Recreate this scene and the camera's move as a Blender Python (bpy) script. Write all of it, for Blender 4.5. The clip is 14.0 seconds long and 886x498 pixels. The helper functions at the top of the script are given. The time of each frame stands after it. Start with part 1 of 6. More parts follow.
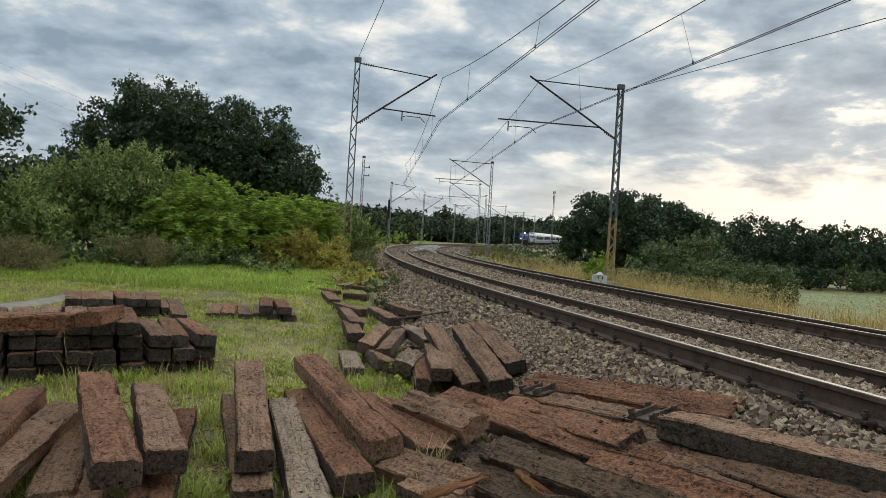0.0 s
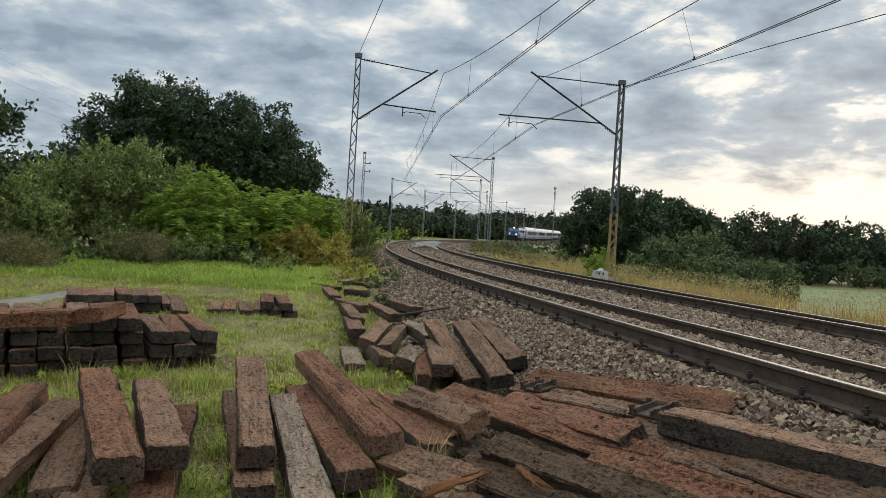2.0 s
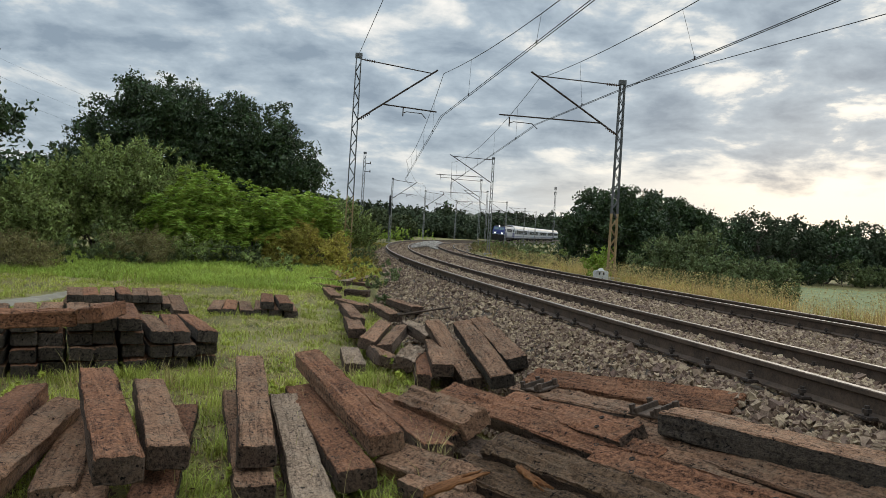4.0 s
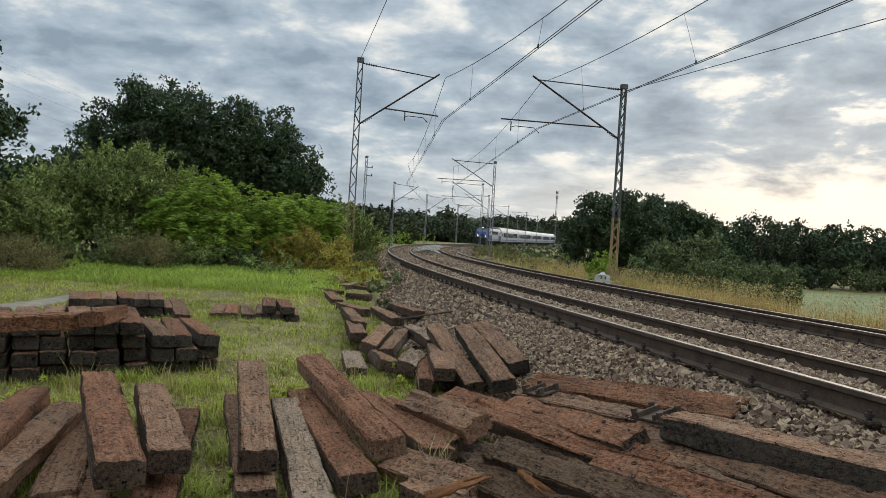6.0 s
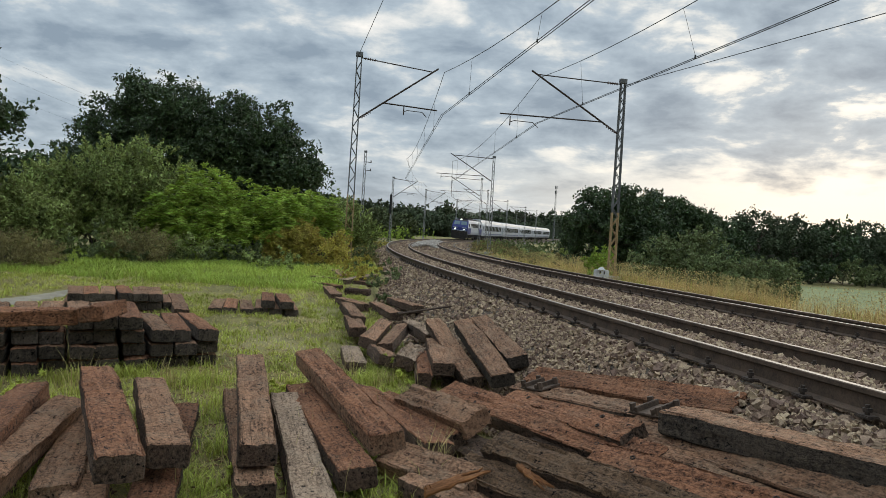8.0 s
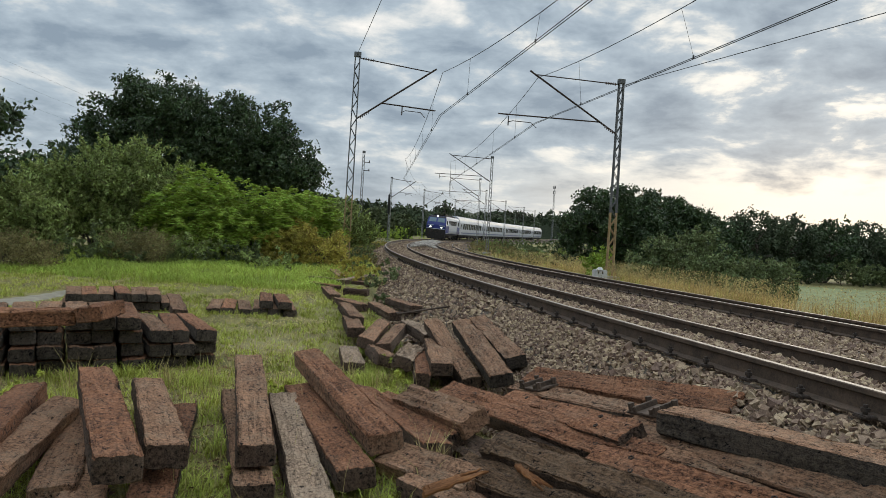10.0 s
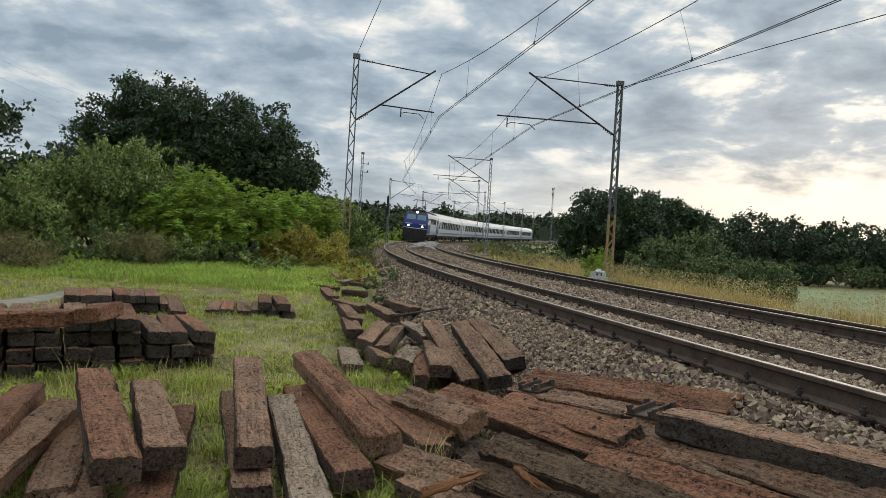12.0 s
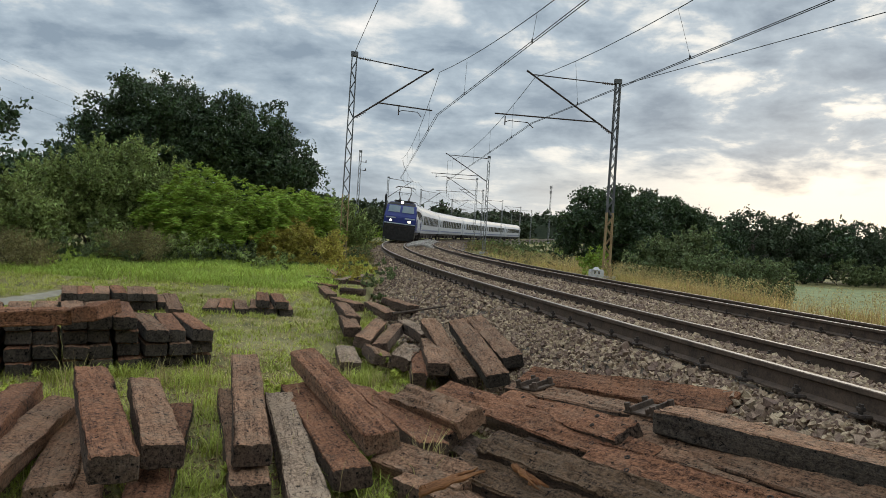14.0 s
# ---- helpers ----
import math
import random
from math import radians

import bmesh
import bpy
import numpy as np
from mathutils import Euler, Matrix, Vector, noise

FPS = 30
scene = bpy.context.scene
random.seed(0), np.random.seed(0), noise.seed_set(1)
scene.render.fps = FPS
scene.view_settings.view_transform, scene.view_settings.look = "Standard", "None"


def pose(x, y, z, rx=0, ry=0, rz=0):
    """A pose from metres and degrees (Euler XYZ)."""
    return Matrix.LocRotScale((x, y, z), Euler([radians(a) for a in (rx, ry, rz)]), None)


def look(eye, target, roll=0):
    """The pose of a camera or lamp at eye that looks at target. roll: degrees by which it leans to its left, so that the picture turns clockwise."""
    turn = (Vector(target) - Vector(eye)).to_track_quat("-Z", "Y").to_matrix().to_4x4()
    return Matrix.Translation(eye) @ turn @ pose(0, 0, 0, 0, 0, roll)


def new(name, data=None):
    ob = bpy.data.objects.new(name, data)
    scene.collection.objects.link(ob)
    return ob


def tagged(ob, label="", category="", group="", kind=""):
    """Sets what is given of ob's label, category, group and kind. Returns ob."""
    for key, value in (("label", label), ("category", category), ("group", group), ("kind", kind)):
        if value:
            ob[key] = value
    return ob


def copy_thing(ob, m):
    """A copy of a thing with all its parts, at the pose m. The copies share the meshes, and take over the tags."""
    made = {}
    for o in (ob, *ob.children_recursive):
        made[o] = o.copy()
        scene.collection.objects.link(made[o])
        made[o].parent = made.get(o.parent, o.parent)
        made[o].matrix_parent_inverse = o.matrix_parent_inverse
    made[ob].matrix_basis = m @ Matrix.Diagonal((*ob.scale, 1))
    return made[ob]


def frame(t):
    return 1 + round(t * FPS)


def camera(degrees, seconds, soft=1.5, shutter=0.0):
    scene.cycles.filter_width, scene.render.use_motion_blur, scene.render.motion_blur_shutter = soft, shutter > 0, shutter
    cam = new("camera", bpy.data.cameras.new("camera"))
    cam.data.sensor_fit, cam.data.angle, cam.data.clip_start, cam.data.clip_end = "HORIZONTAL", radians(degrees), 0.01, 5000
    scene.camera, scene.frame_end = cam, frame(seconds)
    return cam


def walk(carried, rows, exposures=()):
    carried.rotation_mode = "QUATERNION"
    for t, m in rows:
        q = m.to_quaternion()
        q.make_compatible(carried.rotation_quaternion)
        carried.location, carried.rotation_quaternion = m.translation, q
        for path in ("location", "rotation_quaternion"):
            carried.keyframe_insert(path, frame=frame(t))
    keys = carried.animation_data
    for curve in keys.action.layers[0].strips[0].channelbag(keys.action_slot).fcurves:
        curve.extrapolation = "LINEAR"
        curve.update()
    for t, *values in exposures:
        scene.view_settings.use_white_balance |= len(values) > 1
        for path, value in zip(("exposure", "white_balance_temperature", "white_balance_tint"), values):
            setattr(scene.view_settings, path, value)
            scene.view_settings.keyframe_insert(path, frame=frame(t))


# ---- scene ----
EYE = Vector((0.0, 0.0, 0.868))
cam = camera(59.3, 14.0, soft=0.75)


def aim(yaw, down, lean):
    """The camera's pose from its turn to the right, its downward tilt and its lean, in degrees."""
    a, b = radians(yaw), radians(down)
    return look(EYE, EYE + Vector((math.sin(a) * math.cos(b), math.cos(a) * math.cos(b), -math.sin(b))), lean)


walk(cam, [
    (0.0, aim(0.048, 0.685, 3.39)), (0.5, aim(0.047, 0.749, 3.40)), (1.0, aim(0.013, 0.878, 3.40)),
    (1.5, aim(0.0, 0.943, 3.39)), (2.0, aim(0.0, 0.983, 3.36)), (2.5, aim(0.0, 0.953, 3.38)),
    (3.0, aim(0.004, 1.0, 3.38)), (5.5, aim(-0.12, 0.789, 3.34)), (6.0, aim(-0.159, 0.697, 3.37)),
    (6.5, aim(-0.135, 0.824, 3.39)), (7.0, aim(-0.07, 0.947, 3.39)), (7.5, aim(-0.056, 1.011, 3.38)),
    (8.0, aim(-0.063, 1.075, 3.38)), (10.5, aim(0.077, 1.053, 3.35)), (11.0, aim(0.09, 1.062, 3.36)),
    (11.5, aim(0.15, 1.062, 3.39)), (12.0, aim(0.143, 0.934, 3.40)), (12.5, aim(0.148, 0.906, 3.41)),
    (13.0, aim(0.18, 0.932, 3.40)), (13.5, aim(0.212, 1.044, 3.38)), (14.0, aim(0.305, 1.062, 3.41)),
], exposures=[(0.0, 0.01, 6850, 10), (14.0, 0.01, 6850, 10)])

# ---- sky and sun ----
SUN_AZ, SUN_EL = radians(27.0), radians(6.0)
SUN_DIR = Vector((math.sin(SUN_AZ) * math.cos(SUN_EL), math.cos(SUN_AZ) * math.cos(SUN_EL), math.sin(SUN_EL)))


def node(nt, kind, **kw):
    n = nt.nodes.new(kind)
    for k, v in kw.items():
        if k in n.inputs:
            n.inputs[k].default_value = v
    return n


def math_node(nt, op, a, b=None, c=None, clamp=False):
    n = nt.nodes.new("ShaderNodeMath")
    n.operation, n.use_clamp = op, clamp
    for i, v in enumerate((a, b, c)):
        if v is None:
            continue
        if isinstance(v, (int, float)):
            n.inputs[i].default_value = v
        else:
            nt.links.new(v, n.inputs[i])
    return n.outputs[0]


def ramp(nt, fac, stops, interp="LINEAR"):
    n = nt.nodes.new("ShaderNodeValToRGB")
    n.color_ramp.interpolation = interp
    els = n.color_ramp.elements
    while len(els) < len(stops):
        els.new(0.5)
    for e, (p, c) in zip(els, stops):
        e.position = p
        e.color = (*c, 1) if len(c) == 3 else c
    nt.links.new(fac, n.inputs[0])
    return n.outputs[0]


def mix_col(nt, fac, a, b, mode="MIX"):
    n = nt.nodes.new("ShaderNodeMix")
    n.data_type, n.blend_type = "RGBA", mode
    for sock, v in ((n.inputs[0], fac), (n.inputs[6], a), (n.inputs[7], b)):
        if isinstance(v, (int, float)):
            sock.default_value = v
        elif isinstance(v, tuple):
            sock.default_value = (*v, 1)
        else:
            nt.links.new(v, sock)
    return n.outputs[2]


def build_world():
    w = bpy.data.worlds.new("sky")
    scene.world = w
    w.use_nodes = True
    nt = w.node_tree
    nt.nodes.clear()
    L = nt.links.new
    tc = nt.nodes.new("ShaderNodeTexCoord")
    sep = nt.nodes.new("ShaderNodeSeparateXYZ")
    L(tc.outputs["Generated"], sep.inputs[0])
    zc = math_node(nt, "MAXIMUM", sep.outputs[2], 0.0)
    den = math_node(nt, "ADD", zc, 0.17)
    cx = math_node(nt, "DIVIDE", sep.outputs[0], den)
    cy = math_node(nt, "DIVIDE", sep.outputs[1], den)
    com = nt.nodes.new("ShaderNodeCombineXYZ")
    L(cx, com.inputs[0]); L(cy, com.inputs[1])
    mp = nt.nodes.new("ShaderNodeMapping")
    mp.inputs["Location"].default_value = (3.7, 1.2, 0.0)
    L(com.outputs[0], mp.inputs[0])
    big = node(nt, "ShaderNodeTexNoise", Scale=9.0, Detail=10.0, Roughness=0.56, Distortion=0.25)
    puff = nt.nodes.new("ShaderNodeMapping")
    puff.inputs["Scale"].default_value = (1.0, 1.0, 2.3)
    puff.inputs["Location"].default_value = (0.37, 0.9, 0.15)
    L(tc.outputs["Generated"], puff.inputs[0])
    L(puff.outputs[0], big.inputs["Vector"])
    small = node(nt, "ShaderNodeTexNoise", Scale=4.2, Detail=8.0, Roughness=0.58, Distortion=0.2)
    L(mp.outputs[0], small.inputs["Vector"])
    broad = node(nt, "ShaderNodeTexNoise", Scale=1.3, Detail=3.0, Roughness=0.5)
    L(mp.outputs[0], broad.inputs["Vector"])
    n1 = math_node(nt, "MULTIPLY_ADD", big.outputs[0], 0.56, math_node(nt, "MULTIPLY", broad.outputs[0], 0.16))
    dens = math_node(nt, "MULTIPLY_ADD", small.outputs[0], 0.28, n1)
    # thin places of the cloud sheet let more light through
    sheet = ramp(nt, dens, [(0.366, (1.0, 1.0, 1.0)), (0.441, (0.64, 0.71, 0.77)), (0.494, (0.435, 0.54, 0.65)), (0.60, (0.26, 0.345, 0.45))])
    # glow around the veiled sun
    dot = nt.nodes.new("ShaderNodeVectorMath")
    dot.operation = "DOT_PRODUCT"
    L(tc.outputs["Generated"], dot.inputs[0])
    dot.inputs[1].default_value = SUN_DIR
    near = math_node(nt, "MAXIMUM", dot.outputs["Value"], 0.0)
    wide = math_node(nt, "POWER", near, 10.0)
    tight = math_node(nt, "POWER", near, 70.0)
    thin = ramp(nt, dens, [(0.395, (1, 1, 1)), (0.47, (0.0, 0.0, 0.0))])
    g1 = math_node(nt, "MULTIPLY", wide, thin)
    warm = mix_col(nt, g1, sheet, (1.0, 1.0, 0.96))
    # a clear strip under the cloud sheet below the sun
    gap = nt.nodes.new("ShaderNodeMapRange")
    gap.interpolation_type = "SMOOTHSTEP"
    L(math_node(nt, "MULTIPLY_ADD", dens, 0.22, sep.outputs[2]), gap.inputs[0])
    for i, v in ((1, 0.235), (2, 0.19), (3, 0.0), (4, 1.0)):
        gap.inputs[i].default_value = v
    strip = math_node(nt, "MULTIPLY", math_node(nt, "POWER", near, 20.0), gap.outputs[0])
    g2 = math_node(nt, "MAXIMUM", strip, math_node(nt, "MULTIPLY", tight, math_node(nt, "MULTIPLY", thin, 0.8)))
    lit = mix_col(nt, g2, warm, (1.18, 1.14, 1.04))
    # pale band along the horizon
    low = math_node(nt, "POWER", math_node(nt, "SUBTRACT", 1.0, zc, clamp=True), 14.0)
    pale = mix_col(nt, math_node(nt, "MULTIPLY", low, 0.45), lit, (0.50, 0.56, 0.61))
    sky = nt.nodes.new("ShaderNodeTexSky")
    sky.sky_type, sky.sun_disc = "NISHITA", False
    sky.sun_elevation, sky.sun_rotation = SUN_EL, SUN_AZ
    blue = nt.nodes.new("ShaderNodeVectorMath")
    blue.operation = "SCALE"
    L(sky.outputs[0], blue.inputs[0])
    blue.inputs["Scale"].default_value = 0.10
    # an overcast sky is brightest overhead
    up = nt.nodes.new("ShaderNodeMapRange")
    up.interpolation_type = "SMOOTHSTEP"
    L(sep.outputs[2], up.inputs[0])
    for i, v in ((1, 0.36), (2, 0.85), (3, 1.0), (4, 3.0)):
        up.inputs[i].default_value = v
    bright = nt.nodes.new("ShaderNodeVectorMath")
    bright.operation = "SCALE"
    L(pale, bright.inputs[0]); L(up.outputs[0], bright.inputs["Scale"])
    out = mix_col(nt, 0.96, blue.outputs[0], bright.outputs[0])
    bg = node(nt, "ShaderNodeBackground", Strength=1.0)
    L(out, bg.inputs[0])
    o = nt.nodes.new("ShaderNodeOutputWorld")
    L(bg.outputs[0], o.inputs[0])


build_world()
sun = new("sun", bpy.data.lights.new("sun", "SUN"))
sun.data.energy, sun.data.angle, sun.data.color = 1.0, radians(14), (1.0, 0.90, 0.76)
# the sun stands behind thin cloud a little above the bright gap
sun.matrix_world = look(Vector((math.sin(SUN_AZ) * 0.9, math.cos(SUN_AZ) * 0.9, 0.32)) * 50, (0, 0, 0))


# ---- materials ----
def material(name, dark, light, scale=8.0, rough=0.8, bump=0.3, metal=0.0, stretch=(1, 1, 1), fine=60.0, island=0.0,
             obj_var=0.0, spots=None, spot_scale=3.0, spot_range=(0.55, 0.7), translucent=0.0, coat=0.0):
    """Two-scale mottled surface with relief; spots: a third colour in patches."""
    m = bpy.data.materials.new(name)
    m.use_nodes = True
    nt = m.node_tree
    L = nt.links.new
    b = nt.nodes["Principled BSDF"]
    tc = nt.nodes.new("ShaderNodeTexCoord")
    mp = nt.nodes.new("ShaderNodeMapping")
    mp.inputs["Scale"].default_value = stretch
    L(tc.outputs["Object"], mp.inputs[0])
    if obj_var:
        oi = nt.nodes.new("ShaderNodeObjectInfo")
        sh = nt.nodes.new("ShaderNodeVectorMath")
        sh.operation = "SCALE"
        sh.inputs[0].default_value = (17.0, 31.0, 23.0)
        L(oi.outputs["Random"], sh.inputs["Scale"])
        L(sh.outputs[0], mp.inputs["Location"])
    a = node(nt, "ShaderNodeTexNoise", Scale=scale, Detail=6.0, Roughness=0.6)
    f = node(nt, "ShaderNodeTexNoise", Scale=fine, Detail=4.0, Roughness=0.65)
    L(mp.outputs[0], a.inputs["Vector"]); L(mp.outputs[0], f.inputs["Vector"])
    v = math_node(nt, "MULTIPLY_ADD", f.outputs[0], 0.45, math_node(nt, "MULTIPLY", a.outputs[0], 0.55))
    col = ramp(nt, v, [(0.36, dark), (0.64, light)])
    if spots:
        s = node(nt, "ShaderNodeTexNoise", Scale=spot_scale, Detail=7.0, Roughness=0.65)
        L(mp.outputs[0], s.inputs["Vector"])
        k = ramp(nt, s.outputs[0], [(spot_range[0], (0, 0, 0)), (spot_range[1], (1, 1, 1))])
        col = mix_col(nt, k, col, spots)
    if island:
        gi = nt.nodes.new("ShaderNodeNewGeometry")
        val = math_node(nt, "MULTIPLY_ADD", gi.outputs["Random Per Island"], 2 * island, 1 - island)
        hs = nt.nodes.new("ShaderNodeHueSaturation")
        L(val, hs.inputs["Value"]); L(col, hs.inputs["Color"])
        L(math_node(nt, "MULTIPLY_ADD", gi.outputs["Random Per Island"], 0.04, 0.48), hs.inputs["Hue"])
        col = hs.outputs[0]
    if obj_var:
        val = math_node(nt, "MULTIPLY_ADD", oi.outputs["Random"], 2 * obj_var, 1 - obj_var)
        hs = nt.nodes.new("ShaderNodeHueSaturation")
        L(val, hs.inputs["Value"]); L(col, hs.inputs["Color"])
        col = hs.outputs[0]
    L(col, b.inputs["Base Color"])
    b.inputs["Roughness"].default_value, b.inputs["Metallic"].default_value = rough, metal
    b.inputs["Coat Weight"].default_value = coat
    if rough > 0.6:
        b.inputs["Specular IOR Level"].default_value = 0.25
    if bump:
        bp = node(nt, "ShaderNodeBump", Strength=bump, Distance=0.02)
        L(v, bp.inputs["Height"]); L(bp.outputs[0], b.inputs["Normal"])
    if translucent:
        tr = nt.nodes.new("ShaderNodeBsdfTranslucent")
        L(col, tr.inputs[0])
        mx = nt.nodes.new("ShaderNodeMixShader")
        mx.inputs[0].default_value = translucent
        L(b.outputs[0], mx.inputs[1]); L(tr.outputs[0], mx.inputs[2])
        L(mx.outputs[0], nt.nodes["Material Output"].inputs[0])
    return m


def wood_material(name, dark, light, streak, lichen, amount=0.5):
    """Old tarred timber: grain along x, dark checks, pale lichen and grime."""
    m = bpy.data.materials.new(name)
    m.use_nodes = True
    nt = m.node_tree
    L = nt.links.new
    b = nt.nodes["Principled BSDF"]
    tc = nt.nodes.new("ShaderNodeTexCoord")
    oi = nt.nodes.new("ShaderNodeObjectInfo")
    sh = nt.nodes.new("ShaderNodeVectorMath")
    sh.operation = "SCALE"
    sh.inputs[0].default_value = (17.0, 31.0, 23.0)
    L(oi.outputs["Random"], sh.inputs["Scale"])

    def tex(stretch, scale, detail, rough):
        mp = nt.nodes.new("ShaderNodeMapping")
        mp.inputs["Scale"].default_value = stretch
        L(tc.outputs["Object"], mp.inputs[0]); L(sh.outputs[0], mp.inputs["Location"])
        n = node(nt, "ShaderNodeTexNoise", Scale=scale, Detail=detail, Roughness=rough)
        L(mp.outputs[0], n.inputs["Vector"])
        return n.outputs[0]
    patch = tex((0.5, 1.2, 1.2), 2.6, 4.0, 0.6)
    grain = tex((0.22, 1.5, 1.5), 26.0, 5.0, 0.7)
    grit = tex((0.8, 1, 1), 42.0, 5.0, 0.75)
    check = tex((0.05, 1.6, 1.6), 11.0, 4.0, 0.6)
    pits = tex((0.8, 1, 1), 22.0, 4.0, 0.68)
    spot = tex((0.7, 1, 1), 5.0, 6.0, 0.7)
    speck = tex((0.8, 1, 1), 85.0, 3.0, 0.7)
    v = math_node(nt, "MULTIPLY_ADD", grain, 0.16, math_node(nt, "MULTIPLY_ADD", patch, 0.24, math_node(nt, "MULTIPLY", grit, 0.60)))
    col = ramp(nt, v, [(0.40, tuple(p * 0.6 for p in dark)), (0.455, tuple(p * 0.45 + q * 0.55 for p, q in zip(dark, light))), (0.51, tuple(q * 1.08 for q in light)), (0.58, tuple(q * 1.6 for q in light))])
    # grey crust where rain and boots have bleached the face
    pale = math_node(nt, "MULTIPLY", ramp(nt, spot, [(0.47, (0, 0, 0)), (0.62, (1, 1, 1))]), amount)
    col = mix_col(nt, math_node(nt, "MULTIPLY", pale, ramp(nt, speck, [(0.42, (0.25, 0.25, 0.25)), (0.58, (1, 1, 1))])), col, lichen)
    holes = ramp(nt, pits, [(0.345, (1, 1, 1)), (0.40, (0, 0, 0))])
    col = mix_col(nt, holes, col, streak)
    cracks = ramp(nt, math_node(nt, "ABSOLUTE", math_node(nt, "SUBTRACT", check, 0.5)), [(0.002, (1, 1, 1)), (0.007, (0, 0, 0))])
    col = mix_col(nt, math_node(nt, "MULTIPLY", cracks, 0.85), col, streak)
    hs = nt.nodes.new("ShaderNodeHueSaturation")
    L(math_node(nt, "MULTIPLY_ADD", oi.outputs["Random"], 0.45, 0.78), hs.inputs["Value"]); L(col, hs.inputs["Color"])
    L(hs.outputs[0], b.inputs["Base Color"])
    b.inputs["Roughness"].default_value = 0.93
    b.inputs["Specular IOR Level"].default_value = 0.2
    hgt = math_node(nt, "SUBTRACT", math_node(nt, "MULTIPLY_ADD", speck, 0.25, v), math_node(nt, "MULTIPLY_ADD", holes, 0.22, math_node(nt, "MULTIPLY", cracks, 0.3)))
    bp = node(nt, "ShaderNodeBump", Strength=1.0, Distance=0.045)
    L(hgt, bp.inputs["Height"]); L(bp.outputs[0], b.inputs["Normal"])
    return m


def glow(name, col, strength):
    m = bpy.data.materials.new(name)
    m.use_nodes = True
    b = m.node_tree.nodes["Principled BSDF"]
    b.inputs["Base Color"].default_value = (*col, 1)
    b.inputs["Emission Color"].default_value = (*col, 1)
    b.inputs["Emission Strength"].default_value = strength
    return m


M_GRASS = material("meadow_soil", (0.050, 0.050, 0.015), (0.225, 0.195, 0.066), 2.2, 0.95, 0.9, fine=38, spots=(0.22, 0.19, 0.085), spot_scale=0.35, spot_range=(0.5, 0.68))
# bed below the stones, coloured dark to stand for the shade between them
M_BALLAST = material("ballast_gap_shade", (0.030, 0.023, 0.017), (0.095, 0.074, 0.055), 5, 0.95, 0.9, fine=22)
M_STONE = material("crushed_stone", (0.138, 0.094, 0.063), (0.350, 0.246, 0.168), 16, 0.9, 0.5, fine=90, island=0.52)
M_STONE_NEW = material("pale_crushed_stone", (0.26, 0.225, 0.19), (0.46, 0.42, 0.37), 14, 0.9, 0.4, island=0.3)
M_RAIL = material("rusty_rail", (0.038, 0.027, 0.020), (0.110, 0.074, 0.052), 6, 0.8, 0.3, metal=0.1, stretch=(1, 1, 1), fine=50)
M_RAILTOP = material("polished_rail_head", (0.15, 0.12, 0.095), (0.32, 0.275, 0.23), 5, 0.62, 0.08, metal=0.35)
M_IRON = material("dark_iron", (0.030, 0.025, 0.022), (0.09, 0.065, 0.05), 20, 0.75, 0.3, metal=0.4)
M_PATH = material("sandy_path", (0.15, 0.13, 0.095), (0.25, 0.225, 0.175), 3, 0.95, 0.4, fine=40)
M_FIELD = material("pale_stubble_field", (0.085, 0.115, 0.045), (0.205, 0.225, 0.095), 0.25, 0.95, 0.6, fine=2)

# ---- the line of the railway ----
KNOT_S = (0.0, 25.0, 50.0, 75.0, 100.0, 130.0, 170.0, 230.0, 330.0)
KNOT_K = (0.00401, 0.00335, 0.00270, 0.00282, 0.00361, 0.00239, 0.00037, -0.00029, -0.00029)
S_MIN, S_MAX = -60, 520
LINE_S = np.arange(S_MIN, S_MAX + 1.0)
_th = np.cumsum(np.interp(LINE_S, KNOT_S, KNOT_K))
LINE_TH = _th - _th[-S_MIN] - 0.2252
_x, _y = np.cumsum(np.sin(LINE_TH)), np.cumsum(np.cos(LINE_TH))
LINE_X, LINE_Y = _x - _x[-S_MIN] + 3.523, _y - _y[-S_MIN] + 5.0
SPACING, CANT, GAUGE = 3.977, 0.102, 1.505
DZ2 = -0.068


def grade(s):
    q = np.clip(np.asarray(s, float), 0, 340) / 100
    return -0.1914 * q + 0.2162 * q * q


def on_line(s, d=0.0, h=0.0):
    """A point at arc s, d metres to the right of the first track's middle and h above its level."""
    x, y, th = (float(np.interp(s, LINE_S, a)) for a in (LINE_X, LINE_Y, LINE_TH))
    return Vector((x + d * math.cos(th), y - d * math.sin(th), float(grade(s)) + h))


def heading(s):
    return float(np.interp(s, LINE_S, LINE_TH))


def line_coords(x, y):
    """Arc and rightward offset of many points against the line."""
    x, y = np.asarray(x, float).ravel(), np.asarray(y, float).ravel()
    best = np.empty(len(x), int)
    for i in range(0, len(x), 20000):
        sl = slice(i, i + 20000)
        best[sl] = ((x[sl, None] - LINE_X[None]) ** 2 + (y[sl, None] - LINE_Y[None]) ** 2).argmin(1)
    th = LINE_TH[best]
    dx, dy = x - LINE_X[best], y - LINE_Y[best]
    return LINE_S[best] + dx * np.sin(th) + dy * np.cos(th), dx * np.cos(th) - dy * np.sin(th)


def smooth(a, b, v):
    q = np.clip((v - a) / (b - a), 0, 1)
    return q * q * (3 - 2 * q)


def bed_height(s, d):
    """Top of the ballast bed."""
    left = -0.19 - 0.60 * np.clip(-1.0 - d, 0, 9)
    right = -0.26 - 0.55 * np.clip(d - SPACING - 1.25, 0, 9)
    mid = -0.19 - 0.07 * np.clip((d + 1.0) / (SPACING + 2.25), 0, 1)
    return np.where(d < -1.0, left, np.where(d > SPACING + 1.25, right, mid)) + grade(s)


